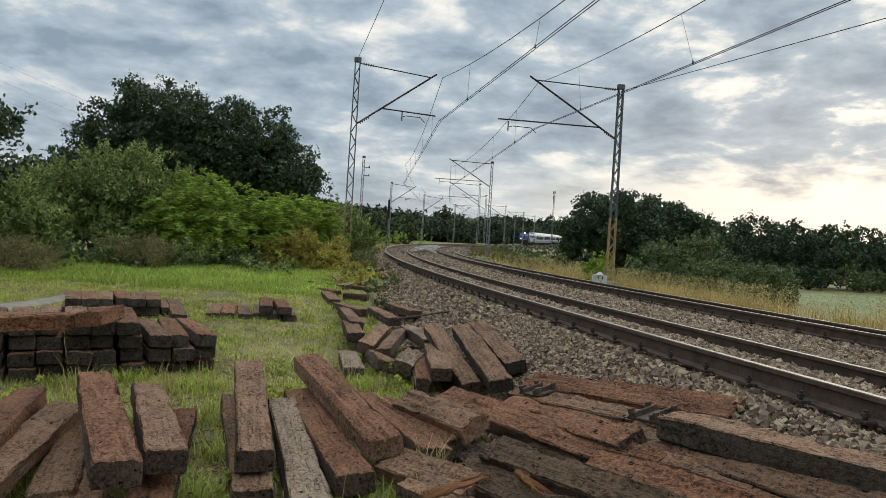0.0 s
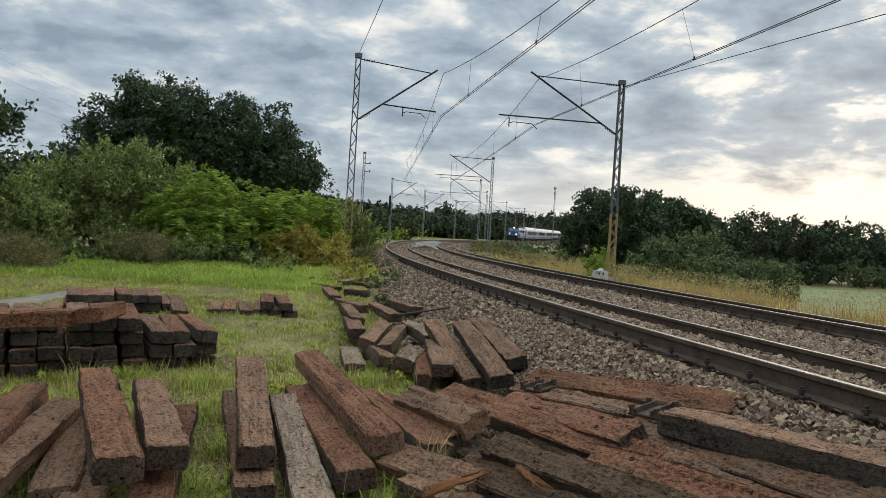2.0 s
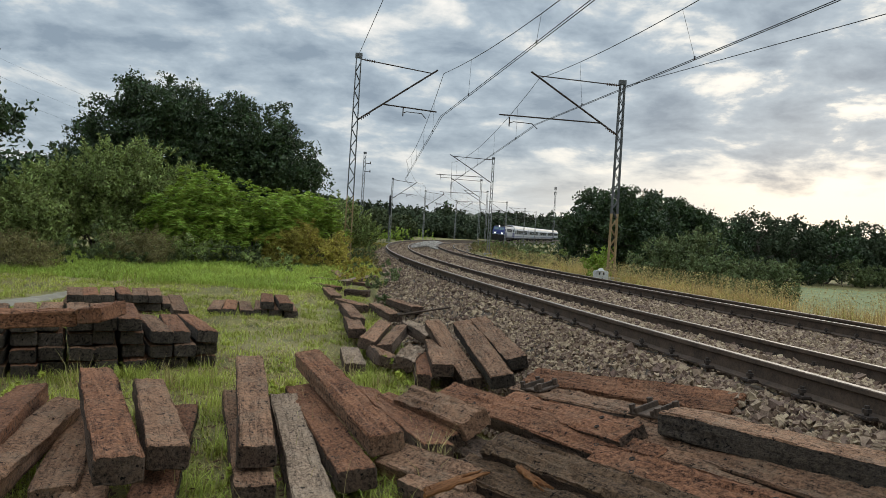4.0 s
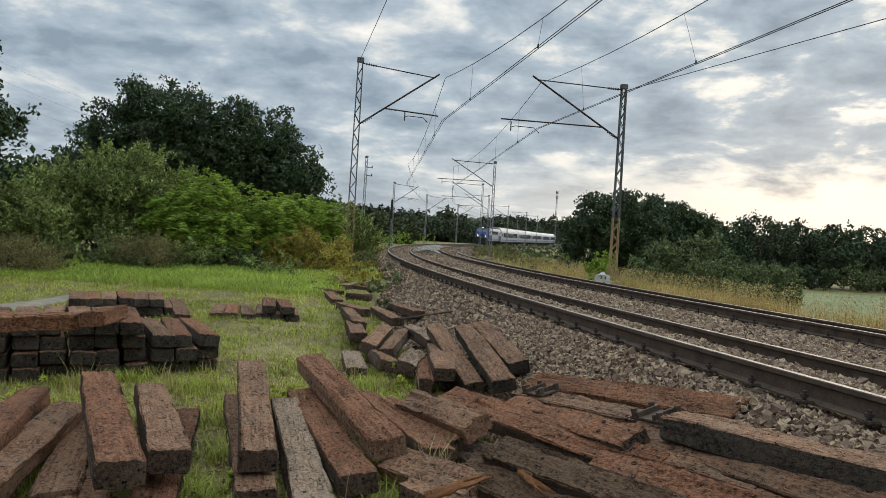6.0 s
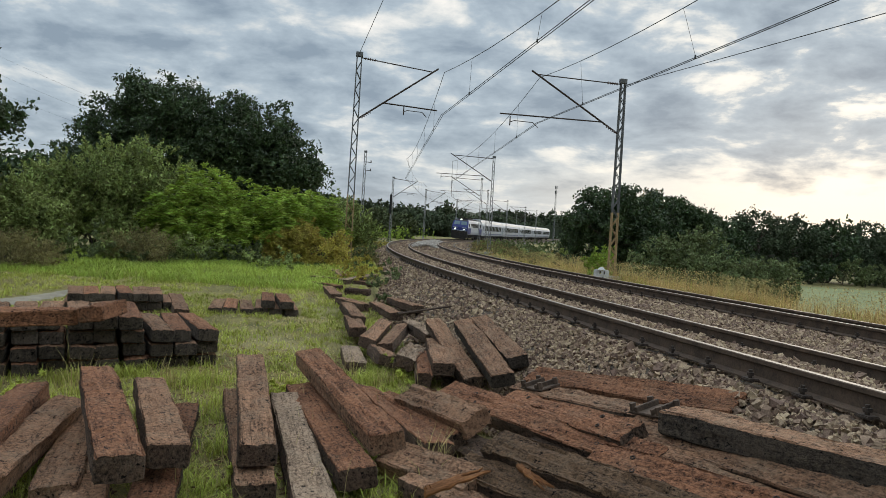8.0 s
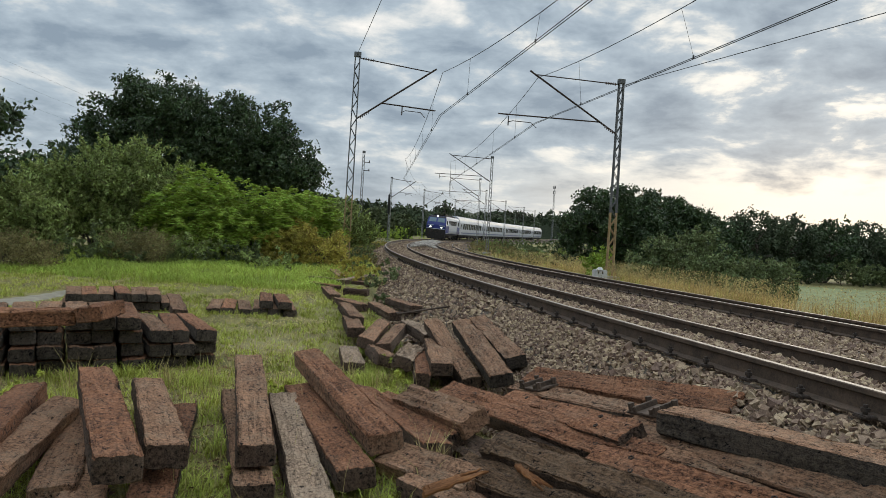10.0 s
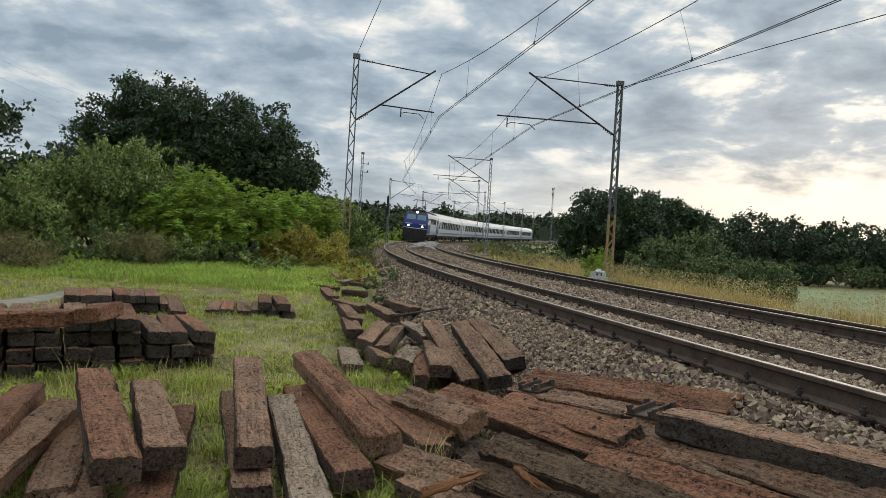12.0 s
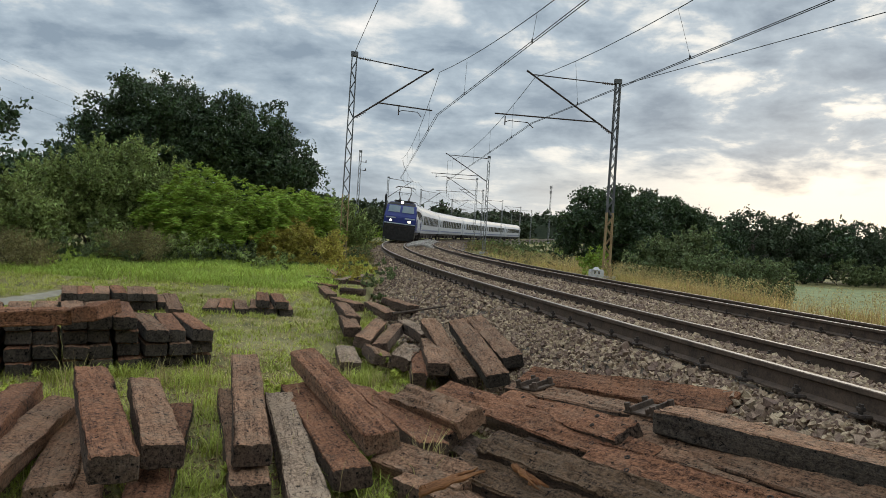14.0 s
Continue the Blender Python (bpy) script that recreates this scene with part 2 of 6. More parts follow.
def land_height(x, y):
    """Height of the land under grass, beside and under the bed."""
    x, y = np.asarray(x, float), np.asarray(y, float)
    s, d = line_coords(x, y)
    s, d = s.reshape(x.shape), d.reshape(x.shape)
    g = grade(s)
    left = -0.86 + 0.36 * smooth(9, 27, y) + smooth(20, 60, y) * g * 0.9
    left = left + 0.25 * smooth(7, 25, -x) * smooth(12, 30, y)
    r = d - SPACING
    right = -0.52 + g - 0.34 * np.clip(r - 4.5, 0, 12.5)
    right = np.where(r > 3.2, np.maximum(right, -3.2 + 0 * g), right)
    z = np.where(d < SPACING / 2, left, right)
    far = np.hypot(x, y)
    z = z + 14 * smooth(320, 900, far) * smooth(-0.2, 0.5, y / np.maximum(far, 1)) * np.where(d > 20, 1.2, 0.7)
    z = z + 0.03 * np.sin(x * 1.7 + 0.6 * y) * np.sin(y * 1.3 - 0.4 * x) * (far < 60)
    under = bed_height(s, d) - 0.06
    return np.where((d > -2.6 + 0.95 * smooth(13, 22, s)) & (d < SPACING + 3.0), np.where(z > under, np.minimum(z, under), z), z)


def mesh_of(name, verts, faces, mat=None, smooth_shade=False):
    me = bpy.data.meshes.new(name)
    verts = np.asarray(verts, np.float32)
    faces = np.asarray(faces, np.int32)
    n = faces.shape[1]
    me.vertices.add(len(verts)); me.vertices.foreach_set("co", verts.ravel())
    me.loops.add(faces.size); me.loops.foreach_set("vertex_index", faces.ravel())
    me.polygons.add(len(faces))
    me.polygons.foreach_set("loop_start", np.arange(0, faces.size, n, dtype=np.int32))
    me.polygons.foreach_set("use_smooth", np.full(len(faces), smooth_shade))
    me.update(calc_edges=True)
    if mat:
        me.materials.append(mat)
    return me


def grid_mesh(name, xs, ys, height, mat):
    X, Y = np.meshgrid(xs, ys)
    Z = height(X, Y)
    nx, ny = len(xs), len(ys)
    idx = np.arange(nx * ny).reshape(ny, nx)
    faces = np.stack([idx[:-1, :-1], idx[:-1, 1:], idx[1:, 1:], idx[1:, :-1]], -1).reshape(-1, 4)
    return mesh_of(name, np.stack([X, Y, Z], -1).reshape(-1, 3), faces, mat, True)


def part(name, bm, mat, parent, label=""):
    """Links a bmesh as one mesh object under a thing or a part."""
    me = bpy.data.meshes.new(name)
    bm.to_mesh(me)
    bm.free()
    for q in (mat if isinstance(mat, (list, tuple)) else (mat,)):
        me.materials.append(q)
    ob = new(name, me)
    ob.parent = parent
    if label:
        tagged(ob, label)
    return ob


def mesh_part(name, me, parent, label=""):
    ob = new(name, me)
    ob.parent = parent
    if label:
        tagged(ob, label)
    return ob


def thing(name, label, category, m=None, group="", kind=""):
    e = new(name)
    e.empty_display_size = 0.2
    if m is not None:
        e.matrix_world = m
    return tagged(e, label, category, group, kind)


def box(bm, lo, hi, bevel=0.0, mat_index=0):
    vs = [bm.verts.new((x, y, z)) for z in (lo[2], hi[2]) for y in (lo[1], hi[1]) for x in (lo[0], hi[0])]
    fs = [bm.faces.new([vs[i] for i in q]) for q in ((0, 2, 3, 1), (4, 5, 7, 6), (0, 1, 5, 4), (2, 6, 7, 3), (0, 4, 6, 2), (1, 3, 7, 5))]
    for q in fs:
        q.material_index = mat_index
    if bevel:
        es = list({e for q in fs for e in q.edges})
        bmesh.ops.bevel(bm, geom=es, offset=bevel, segments=2, affect="EDGES", material=-1)
    return fs


def rod(bm, a, b, r, r2=None, n=6):
    a, b = Vector(a), Vector(b)
    q = (b - a).to_track_quat("Z", "Y")
    r2 = r if r2 is None else r2
    lo, hi = [], []
    for i in range(n):
        w = 2 * math.pi * i / n
        o = Vector((math.cos(w), math.sin(w), 0))
        lo.append(bm.verts.new(a + q @ (o * r)))
        hi.append(bm.verts.new(b + q @ (o * r2)))
    for i in range(n):
        j = (i + 1) % n
        bm.faces.new((lo[i], lo[j], hi[j], hi[i]))
    bm.faces.new(lo[::-1]); bm.faces.new(hi)


def tube(bm, pts, r, n=5):
    rings = []
    for i, q in enumerate(pts):
        q = Vector(q)
        t = Vector(pts[min(i + 1, len(pts) - 1)]) - Vector(pts[max(i - 1, 0)])
        rot = t.to_track_quat("Z", "Y")
        rings.append([bm.verts.new(q + rot @ Vector((math.cos(6.2832 * k / n) * r, math.sin(6.2832 * k / n) * r, 0))) for k in range(n)])
    for a, b in zip(rings, rings[1:]):
        for k in range(n):
            j = (k + 1) % n
            bm.faces.new((a[k], a[j], b[j], b[k]))


# ---- ground ----
def steps(lo, hi, fine_lo, fine_hi, fine, growth):
    v = list(np.arange(fine_lo, fine_hi, fine))
    st, a = fine, fine_hi
    while a < hi:
        v.append(a); st *= growth; a += st
    v.append(hi)
    st, a, lowv = fine, fine_lo - fine, []
    while a > lo:
        lowv.append(a); st *= growth; a -= st
    lowv.append(lo)
    return np.array(lowv[::-1] + v)


def build_ground():
    xs = steps(-2500, 2500, -14, 24, 0.3, 1.10)
    ys = steps(-600, 3500, -4, 50, 0.35, 1.08)
    ob = new("ground", grid_mesh("ground", xs, ys, land_height, M_GRASS))
    tagged(ob, "rough mown grass with bare dry patches beside the railway", "ground", kind="structure")


def build_bed():
    ss = np.concatenate([np.arange(-40, 60, 0.4), np.arange(60, 420, 2.0)])
    ds = np.concatenate([np.arange(-2.35, SPACING + 2.4, 0.2), [SPACING + 2.4]])
    rng = np.random.RandomState(3)
    x, y, th = (np.interp(ss, LINE_S, a)[:, None] for a in (LINE_X, LINE_Y, LINE_TH))
    D = ds[None] + 0 * x
    X, Y = x + D * np.cos(th), y - D * np.sin(th)
    Z = bed_height(ss[:, None] + 0 * D, D) + rng.uniform(-0.02, 0.02, D.shape)
    idx = np.arange(D.size).reshape(D.shape)
    faces = np.stack([idx[:-1, :-1], idx[:-1, 1:], idx[1:, 1:], idx[1:, :-1]], -1).reshape(-1, 4)
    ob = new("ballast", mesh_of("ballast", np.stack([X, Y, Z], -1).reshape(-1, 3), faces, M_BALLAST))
    tagged(ob, "grey-brown crushed stone bed under the two tracks", "ballast", kind="structure")


build_ground()
build_bed()


# ---- tracks ----
def rail_mesh(d0, level, s0, s1):
    """A flat-bottomed rail swept along the line; its worn head is bright."""
    prof = [(-0.072, -0.172), (-0.072, -0.160), (-0.010, -0.140), (-0.009, -0.048), (-0.034, -0.036), (-0.034, -0.006), (-0.026, 0.0),
            (0.026, 0.0), (0.034, -0.006), (0.034, -0.036), (0.009, -0.048), (0.010, -0.140), (0.072, -0.160), (0.072, -0.172)]
    bm = bmesh.new()
    rings = []
    ss = list(np.arange(s0, 140, 1.0)) + list(np.arange(140, s1, 4.0))
    for s in ss:
        rings.append([bm.verts.new(on_line(s, d0 + u, level + v)) for u, v in prof])
    n = len(prof)
    for a, b in zip(rings, rings[1:]):
        for k in range(n):
            j = (k + 1) % n
            q = bm.faces.new((a[k], a[j], b[j], b[k]))
            q.material_index = 1 if k in (6,) else 0
            q.smooth = False
    bm.normal_update()
    bmesh.ops.recalc_face_normals(bm, faces=bm.faces)
    return bm


def build_track(mid, level, label):
    t = thing("railway_track", label, "railway track", kind="")
    for side in (-1, 1):
        part("rail", rail_mesh(mid + side * GAUGE / 2, level - side * CANT / 2, -30, 420), [M_RAIL, M_RAILTOP], t)
    return t


def fastening_mesh():
    bm = bmesh.new()
    box(bm, (-0.045, -0.06, 0), (0.045, 0.06, 0.022), 0.006)
    rod(bm, (0, 0.0, 0.02), (0, 0.0, 0.085), 0.016, n=6)
    rod(bm, (0, 0.0, 0.04), (0, 0.0, 0.065), 0.030, n=6)
    me = bpy.data.meshes.new("rail_fastening")
    bm.to_mesh(me); bm.free()
    me.materials.append(M_IRON)
    return me


track_one = build_track(0.0, 0.0, "curved railway track with rusty rails and worn bright heads")
track_two = build_track(SPACING, DZ2, "second curved railway track with rusty rails beside dry grass")


# ---- masts and overhead line ----
M_STEEL = material("weathered_galvanised_steel", (0.075, 0.078, 0.080), (0.17, 0.17, 0.165), 3, 0.75, 0.15, metal=0.3, fine=25)
M_GALV = material("pale_galvanised_steel", (0.17, 0.175, 0.175), (0.30, 0.30, 0.29), 2, 0.7, 0.1, metal=0.2, fine=20)
M_OCHRE = material("rust_streaked_yellow_paint", (0.20, 0.13, 0.065), (0.42, 0.30, 0.16), 3, 0.8, 0.2, stretch=(1, 1, 0.3), fine=18)
M_WIRE = material("oxidised_copper_wire", (0.035, 0.035, 0.037), (0.07, 0.07, 0.072), 3, 0.6, 0.0, metal=0.5)
M_INSUL = material("brown_glazed_insulator", (0.05, 0.028, 0.02), (0.09, 0.05, 0.035), 10, 0.3, 0.05)
M_CONCRETE = material("grey_concrete", (0.30, 0.29, 0.27), (0.46, 0.45, 0.42), 4, 0.9, 0.3)


def insulator(bm, a, b):
    a, b = Vector(a), Vector(b)
    for i in range(5):
        f = (i + 0.5) / 5
        c = a.lerp(b, f)
        u = (b - a).normalized() * 0.018
        rod(bm, c - u, c + u, 0.06, 0.04, 8)


def build_mast(s, d, height, rake, arm, base_h, group="catenary masts", tie_drop=0.3, thin=False, bare=False):
    """Lattice mast; local x runs across the line towards its track (arm: +1 right, -1 left)."""
    foot = on_line(s, d, base_h)
    th = heading(s)
    m = Matrix.Translation(foot) @ Matrix.Rotation(-th, 4, "Z") @ (Matrix.Identity(4) if arm > 0 else Matrix.Rotation(math.pi, 4, "Z")) @ Matrix.Rotation(radians(rake), 4, "Y")
    label = "tall steel lattice mast with a cantilever carrying the overhead line"
    t = thing("catenary_mast", label, "catenary mast", m, group)
    wb, wt = (0.135, 0.085) if not thin else (0.10, 0.08)
    split = height * 0.33
    steel, lower = (M_GALV, M_GALV) if thin else (M_STEEL, M_OCHRE)
    for sx in (-1, 1):
        def at(z):
            return wb + (wt - wb) * z / height
        bm = bmesh.new()
        for z0, z1, mi in ((-0.3, split, 1), (split, height, 0)):
            x0, x1 = sx * at(z0), sx * at(z1)
            for dy in (-0.06, 0.06):
                k = len(bm.faces)
                vs0 = [bm.verts.new((x0 + u * 0.022, dy + v * 0.022, z0)) for u, v in ((-1, -1), (1, -1), (1, 1), (-1, 1))]
                vs1 = [bm.verts.new((x1 + u * 0.022, dy + v * 0.022, z1)) for u, v in ((-1, -1), (1, -1), (1, 1), (-1, 1))]
                for i in range(4):
                    j = (i + 1) % 4
                    bm.faces.new((vs0[i], vs0[j], vs1[j], vs1[i])).material_index = mi
                bm.faces.new(vs1).material_index = mi
        part("leg", bm, [steel, lower], t)
    bm = bmesh.new()
    z, sgn = 0.15, 1
    while z < height - 0.35:
        z2 = z + 0.36
        w0, w1 = at(z), at(z2)
        k = len(bm.faces)
        for dy in (-0.065, 0.065):
            rod(bm, (-sgn * w0, dy, z), (sgn * w1, dy, z2), 0.016, n=4)
        if z2 < split:
            bm.faces.ensure_lookup_table()
            for q in bm.faces[k:]:
                q.material_index = 1
        z, sgn = z2, -sgn
    part("lacing", bm, [steel, lower], t)
    bm = bmesh.new()
    box(bm, (-wt - 0.05, -0.09, height - 0.12), (wt + 0.05, 0.09, height + 0.06), 0.01)
    part("cap", bm, M_STEEL, t)
    bm = bmesh.new()
    box(bm, (-0.34, -0.3, -0.5), (0.34, 0.3, 0.06), 0.03)
    part("footing", bm, M_CONCRETE, t)
    if bare:
        for z in (height - 0.9, height - 1.6):
            bm = bmesh.new()
            rod(bm, (0.05, 0, z), (0.55, 0, z - 0.03), 0.03)
            rod(bm, (0.5, 0, z), (0.5, 0, z + 0.16), 0.05, 0.03)
            part("bracket", bm, M_IRON, t)
        return t
    reach = 2.85 if arm > 0 else 3.4
    tie_z = height - 0.15
    end = Vector((reach, 0, tie_z - tie_drop))
    bm = bmesh.new()
    rod(bm, (0.1, 0, tie_z), end, 0.022 if not thin else 0.03)
    part("tie_rod", bm, M_IRON, t)
    bm = bmesh.new()
    foot_z = height - (2.45 if arm > 0 else 2.05)
    tip = end + (end - Vector((0.1, 0, foot_z))).normalized() * 0.25
    rod(bm, (0.1, 0, foot_z), tip, 0.036)
    part("strut", bm, M_IRON, t)
    bm = bmesh.new()
    q = Vector((0.1, 0, foot_z)).lerp(end, 0.33 if arm > 0 else 0.2)
    rod(bm, q, (reach + 0.25 if tie_drop > 0.15 else reach + 1.35, 0, q.z - 0.12 if tie_drop > 0.15 else q.z + 0.02), 0.028)
    part("registration_tube", bm, M_IRON, t)
    bm = bmesh.new()
    xa = q.x + 0.8 if tie_drop > 0.15 else reach + 0.95
    za = q.z - 0.05
    rod(bm, (xa, 0, za), (xa, 0, za - 0.35), 0.022)
    xb = reach - 0.15
    tube(bm, [(xa, 0, za - 0.22), (xa + (xb - xa) * 0.15, 0, za - 0.16), (xa + (xb - xa) * 0.8, 0, za - 0.18), (xb, 0, za - 0.36)], 0.016)
    part("steady_arm", bm, M_IRON, t)
    for z in (tie_z, foot_z):
        bm = bmesh.new()
        dirn = (end - Vector((0.1, 0, z))).normalized()
        insulator(bm, Vector((0.15, 0, z)) + dirn * 0.05, Vector((0.15, 0, z)) + dirn * 0.5)
        part("insulator", bm, M_INSUL, t)
    return t


RIGHT_MASTS = (24.5, 60.5, 87.0, 110.0, 142.0, 170.0, 190.0, 235.0)
LEFT_MASTS = (25.5, 62.0, 92.0, 116.0, 145.0, 185.0, 225.0)
for i, s in enumerate(RIGHT_MASTS):
    build_mast(s, SPACING + 3.4, 7.6 if i == 0 else 8.0, 0.0, -1, -0.38, tie_drop=-0.1, thin=i > 0)
for i, s in enumerate(LEFT_MASTS):
    build_mast(s, (-2.78, -3.5, -3.7)[i] if i < 3 else -2.78, 8.0, 0.3, 1, -0.42, thin=i > 0, bare=i == 1)


def span(a, b, sag, n=14):
    a, b = Vector(a), Vector(b)
    return [a.lerp(b, i / n) - Vector((0, 0, 4 * sag * (i / n) * (1 - i / n))) for i in range(n + 1)]


def build_overhead(mid, first, supports, h_contact, h_messenger, label, contact_near, messenger_near, sag):
    """Twin contact wires and a messenger from support to support; the first support stands behind the viewer.

    first: sideways offset at the first mast in view; the pairs give shift and rise of each wire behind the viewer."""
    t = thing("overhead_line", label, "overhead line")
    for k, (a, b) in enumerate(zip(supports, supports[1:])):
        da = first if k == 1 else 0.0
        db = first if k == 0 else 0.0
        cs, cr = contact_near if k == 0 else (da, 0.0)
        ms, mr = messenger_near if k == 0 else (da, 0.0)
        ca, cb = on_line(a, mid + cs, h_contact + cr), on_line(b, mid + db, h_contact)
        ma, mb = on_line(a, mid + ms, h_messenger + mr), on_line(b, mid + db, h_messenger)
        n = 16
        c, m = span(ca, cb, 0.02, n), span(ma, mb, sag if k == 0 else 0.7, n)
        off = Vector((math.cos(heading(a)), -math.sin(heading(a)), 0)) * 0.035
        for name, pts, rad in (("contact_wire", [q + off for q in c], 0.010), ("contact_wire", [q - off for q in c], 0.010), ("messenger_wire", m, 0.011)):
            bm = bmesh.new()
            tube(bm, pts, rad)
            part(name, bm, M_WIRE, t)
        for i in range(2, n, 3):
            drop = bmesh.new()
            rod(drop, c[i] - Vector((0, 0, 0.01)), c[i] + Vector((0, 0, 0.07)), 0.022, n=5)
            rod(drop, c[i] + Vector((0, 0, 0.05)), m[i], 0.005, n=4)
            part("dropper", drop, M_WIRE, t)


build_overhead(0.05, 0.5, (-14, 25.5, 62.0, 92.0, 116.0, 145.0, 185.0, 225.0), 5.50, 7.15, "pair of contact wires hung from a messenger wire over the track", (-0.25, -0.1), (0.0, -0.2), 1.1)
build_overhead(SPACING - 0.05, 0.15, (-14, 24.5, 60.5, 87.0, 110.0, 142.0, 170.0, 190.0, 235.0), 5.33, 7.05, "twin contact wires and messenger over the second track", (-0.25, -0.08), (-1.5, 0.9), 1.1)


def build_feeder():
    t = thing("feeder_cable", "single dark cable strung between the mast tops", "cable")
    bm = bmesh.new()
    tube(bm, span(on_line(24.5, SPACING + 3.4, 7.02), on_line(-16, SPACING + 5.4, 5.5), 0.0), 0.012)
    part("cable", bm, M_WIRE, t)
    t = thing("feeder_cable", "single dark cable running up from a mast top", "cable")
    bm = bmesh.new()
    tube(bm, span(on_line(25.5, -2.78, 7.5), on_line(-14, -3.03, 6.5), 0.0), 0.010)
    part("cable", bm, M_WIRE, t)


build_feeder()


def build_power_line():
    t = thing("power_line", "three thin distant power cables crossing behind the trees", "power line")
    for k in range(3):
        bm = bmesh.new()
        tube(bm, span((-95.0, 140.0, 33.5 - 3.6 * k), (-40.0, 165.0, 14.0 - 2.2 * k), 1.2), 0.012)
        part("cable", bm, M_WIRE, t)


build_power_line()


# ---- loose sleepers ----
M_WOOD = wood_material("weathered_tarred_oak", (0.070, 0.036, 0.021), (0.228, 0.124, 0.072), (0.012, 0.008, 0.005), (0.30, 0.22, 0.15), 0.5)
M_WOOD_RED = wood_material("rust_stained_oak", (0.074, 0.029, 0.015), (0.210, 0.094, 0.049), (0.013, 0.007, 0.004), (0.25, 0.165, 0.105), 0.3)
M_WOOD_GREY = wood_material("bleached_grey_oak", (0.090, 0.058, 0.038), (0.245, 0.170, 0.115), (0.022, 0.015, 0.010), (0.33, 0.255, 0.185), 0.6)
M_WOOD_MUD = wood_material("mud_grey_rotting_oak", (0.040, 0.024, 0.013), (0.138, 0.082, 0.047), (0.008, 0.005, 0.003), (0.22, 0.152, 0.098), 0.5)
# stack ends and sides: tar black plus the shade they stand in, as colour
M_WOOD_TAR_SHADE = wood_material("shaded_tarred_ends", (0.016, 0.0125, 0.010), (0.076, 0.059, 0.045), (0.004, 0.003, 0.0025), (0.16, 0.13, 0.105), 0.5)
# black and dark tarred oak, deepened to hold the shade of sides and gaps
M_WOOD_BLACK = wood_material("shaded_creosote_black_oak", (0.012, 0.009, 0.007), (0.050, 0.038, 0.028), (0.003, 0.0025, 0.002), (0.13, 0.105, 0.085), 0.45)
M_WOOD_DARK = wood_material("dark_shaded_tarred_oak", (0.018, 0.012, 0.008), (0.085, 0.053, 0.036), (0.006, 0.004, 0.003), (0.18, 0.135, 0.10), 0.45)


def sleeper_mesh(seed, length=2.6, width=0.25, thick=0.155, wood=None, ends=None, wear=1.0, nx=62):
    """A hewn sleeper along x, its top at z 0, with rounded worn edges, dents and checks."""
    ny, nz = 8, 5
    vy = (0.0, 0.045, 0.20, 0.36, 0.5, 0.64, 0.80, 0.955, 1.0)
    wz = (0.0, 0.08, 0.35, 0.65, 0.92, 1.0)
    off = Vector((seed * 7.3, seed * 3.1, seed * 1.7))
    bm = bmesh.new()
    us = [0.0, 0.018 / length] + [i / nx for i in range(1, nx)] + [1 - 0.018 / length, 1.0]

    def shape(u, v, w):
        x, y, z = (u - 0.5) * length, (v - 0.5) * width, (w - 1) * thick
        # rounded corners of the section
        if v in (0.0, 1.0) and w in (0.0, 1.0):
            y *= 0.955; z += (0.5 - w) * 2 * 0.010
        if u in (0.0, 1.0):
            y *= 0.93
            z = -thick / 2 + (z + thick / 2) * 0.90
        k = 0.0075 * wear
        y += noise.noise(Vector((x * 1.3, v * 4, w * 4)) + off) * k * 1.8
        z += noise.noise(Vector((x * 2.2, v * 7, w * 3)) + off * 1.3) * k * 1.5
        x += noise.noise(Vector((u * 2, v * 9, w * 9)) + off) * 0.009 * wear * (1 if u in (0.0, 1.0) else 0.3)
        z += noise.noise(Vector((x * 16, v * 11, w * 6)) + off) * 0.0055 * wear
        y += noise.noise(Vector((x * 14, v * 6, w * 9)) + off * 0.7) * 0.0055 * wear
        # chipped arrises and crumbled hollows
        if w == 1.0:
            edge = 1.0 - min(1.0, min(v, 1 - v) / 0.22)
            chip = max(0.0, noise.noise(Vector((x * 4.5, round(v) * 5.0, 7.0)) + off * 0.9) - 0.12)
            z -= 0.055 * wear * chip * edge
            z -= 0.030 * wear * max(0.0, noise.noise(Vector((x * 7.0, v * 3.0, 11.0)) + off) - 0.30)
        if w > 0.6 and v in (0.0, 1.0):
            y *= 1 - 0.10 * wear * max(0.0, noise.noise(Vector((x * 5.5, v * 5.0, 15.0)) + off) - 0.1)
        # splits along the grain near the ends
        e = min(u, 1 - u) * length
        if w == 1 and abs(noise.noise(Vector((x * 0.8, v * 12, 3.0)) + off)) < 0.10:
            z -= (0.012 if 0.02 < u < 0.98 else 0.005) * wear
        if e < 0.25 and w > 0.6:
            z -= (0.25 - e) * 0.06 * wear * max(0.0, noise.noise(Vector((0.4 * u, v * 5, 9.0)) + off))
        return (x, y, z)

    ring = [(vy[j], 0.0) for j in range(ny)] + [(1.0, wz[k]) for k in range(nz)] + [(vy[ny - j], 1.0) for j in range(ny)] + [(0.0, wz[nz - k]) for k in range(nz)]
    rings = [[bm.verts.new(shape(u, v, w)) for v, w in ring] for u in us]
    n = len(ring)
    for a, b in zip(rings, rings[1:]):
        for k in range(n):
            j = (k + 1) % n
            q = bm.faces.new((a[k], b[k], b[j], a[j]))
            # the weathered top is paler; the tarred sides also carry shade in their colour
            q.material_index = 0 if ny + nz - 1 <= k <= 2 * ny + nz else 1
    for r_, u in ((rings[0], 0.0), (rings[-1], 1.0)):
        lookup = {q: v for q, v in zip(ring, r_)}
        def vert(j, k):
            key = (vy[j], wz[k])
            if key not in lookup:
                lookup[key] = bm.verts.new(shape(u, *key))
            return lookup[key]
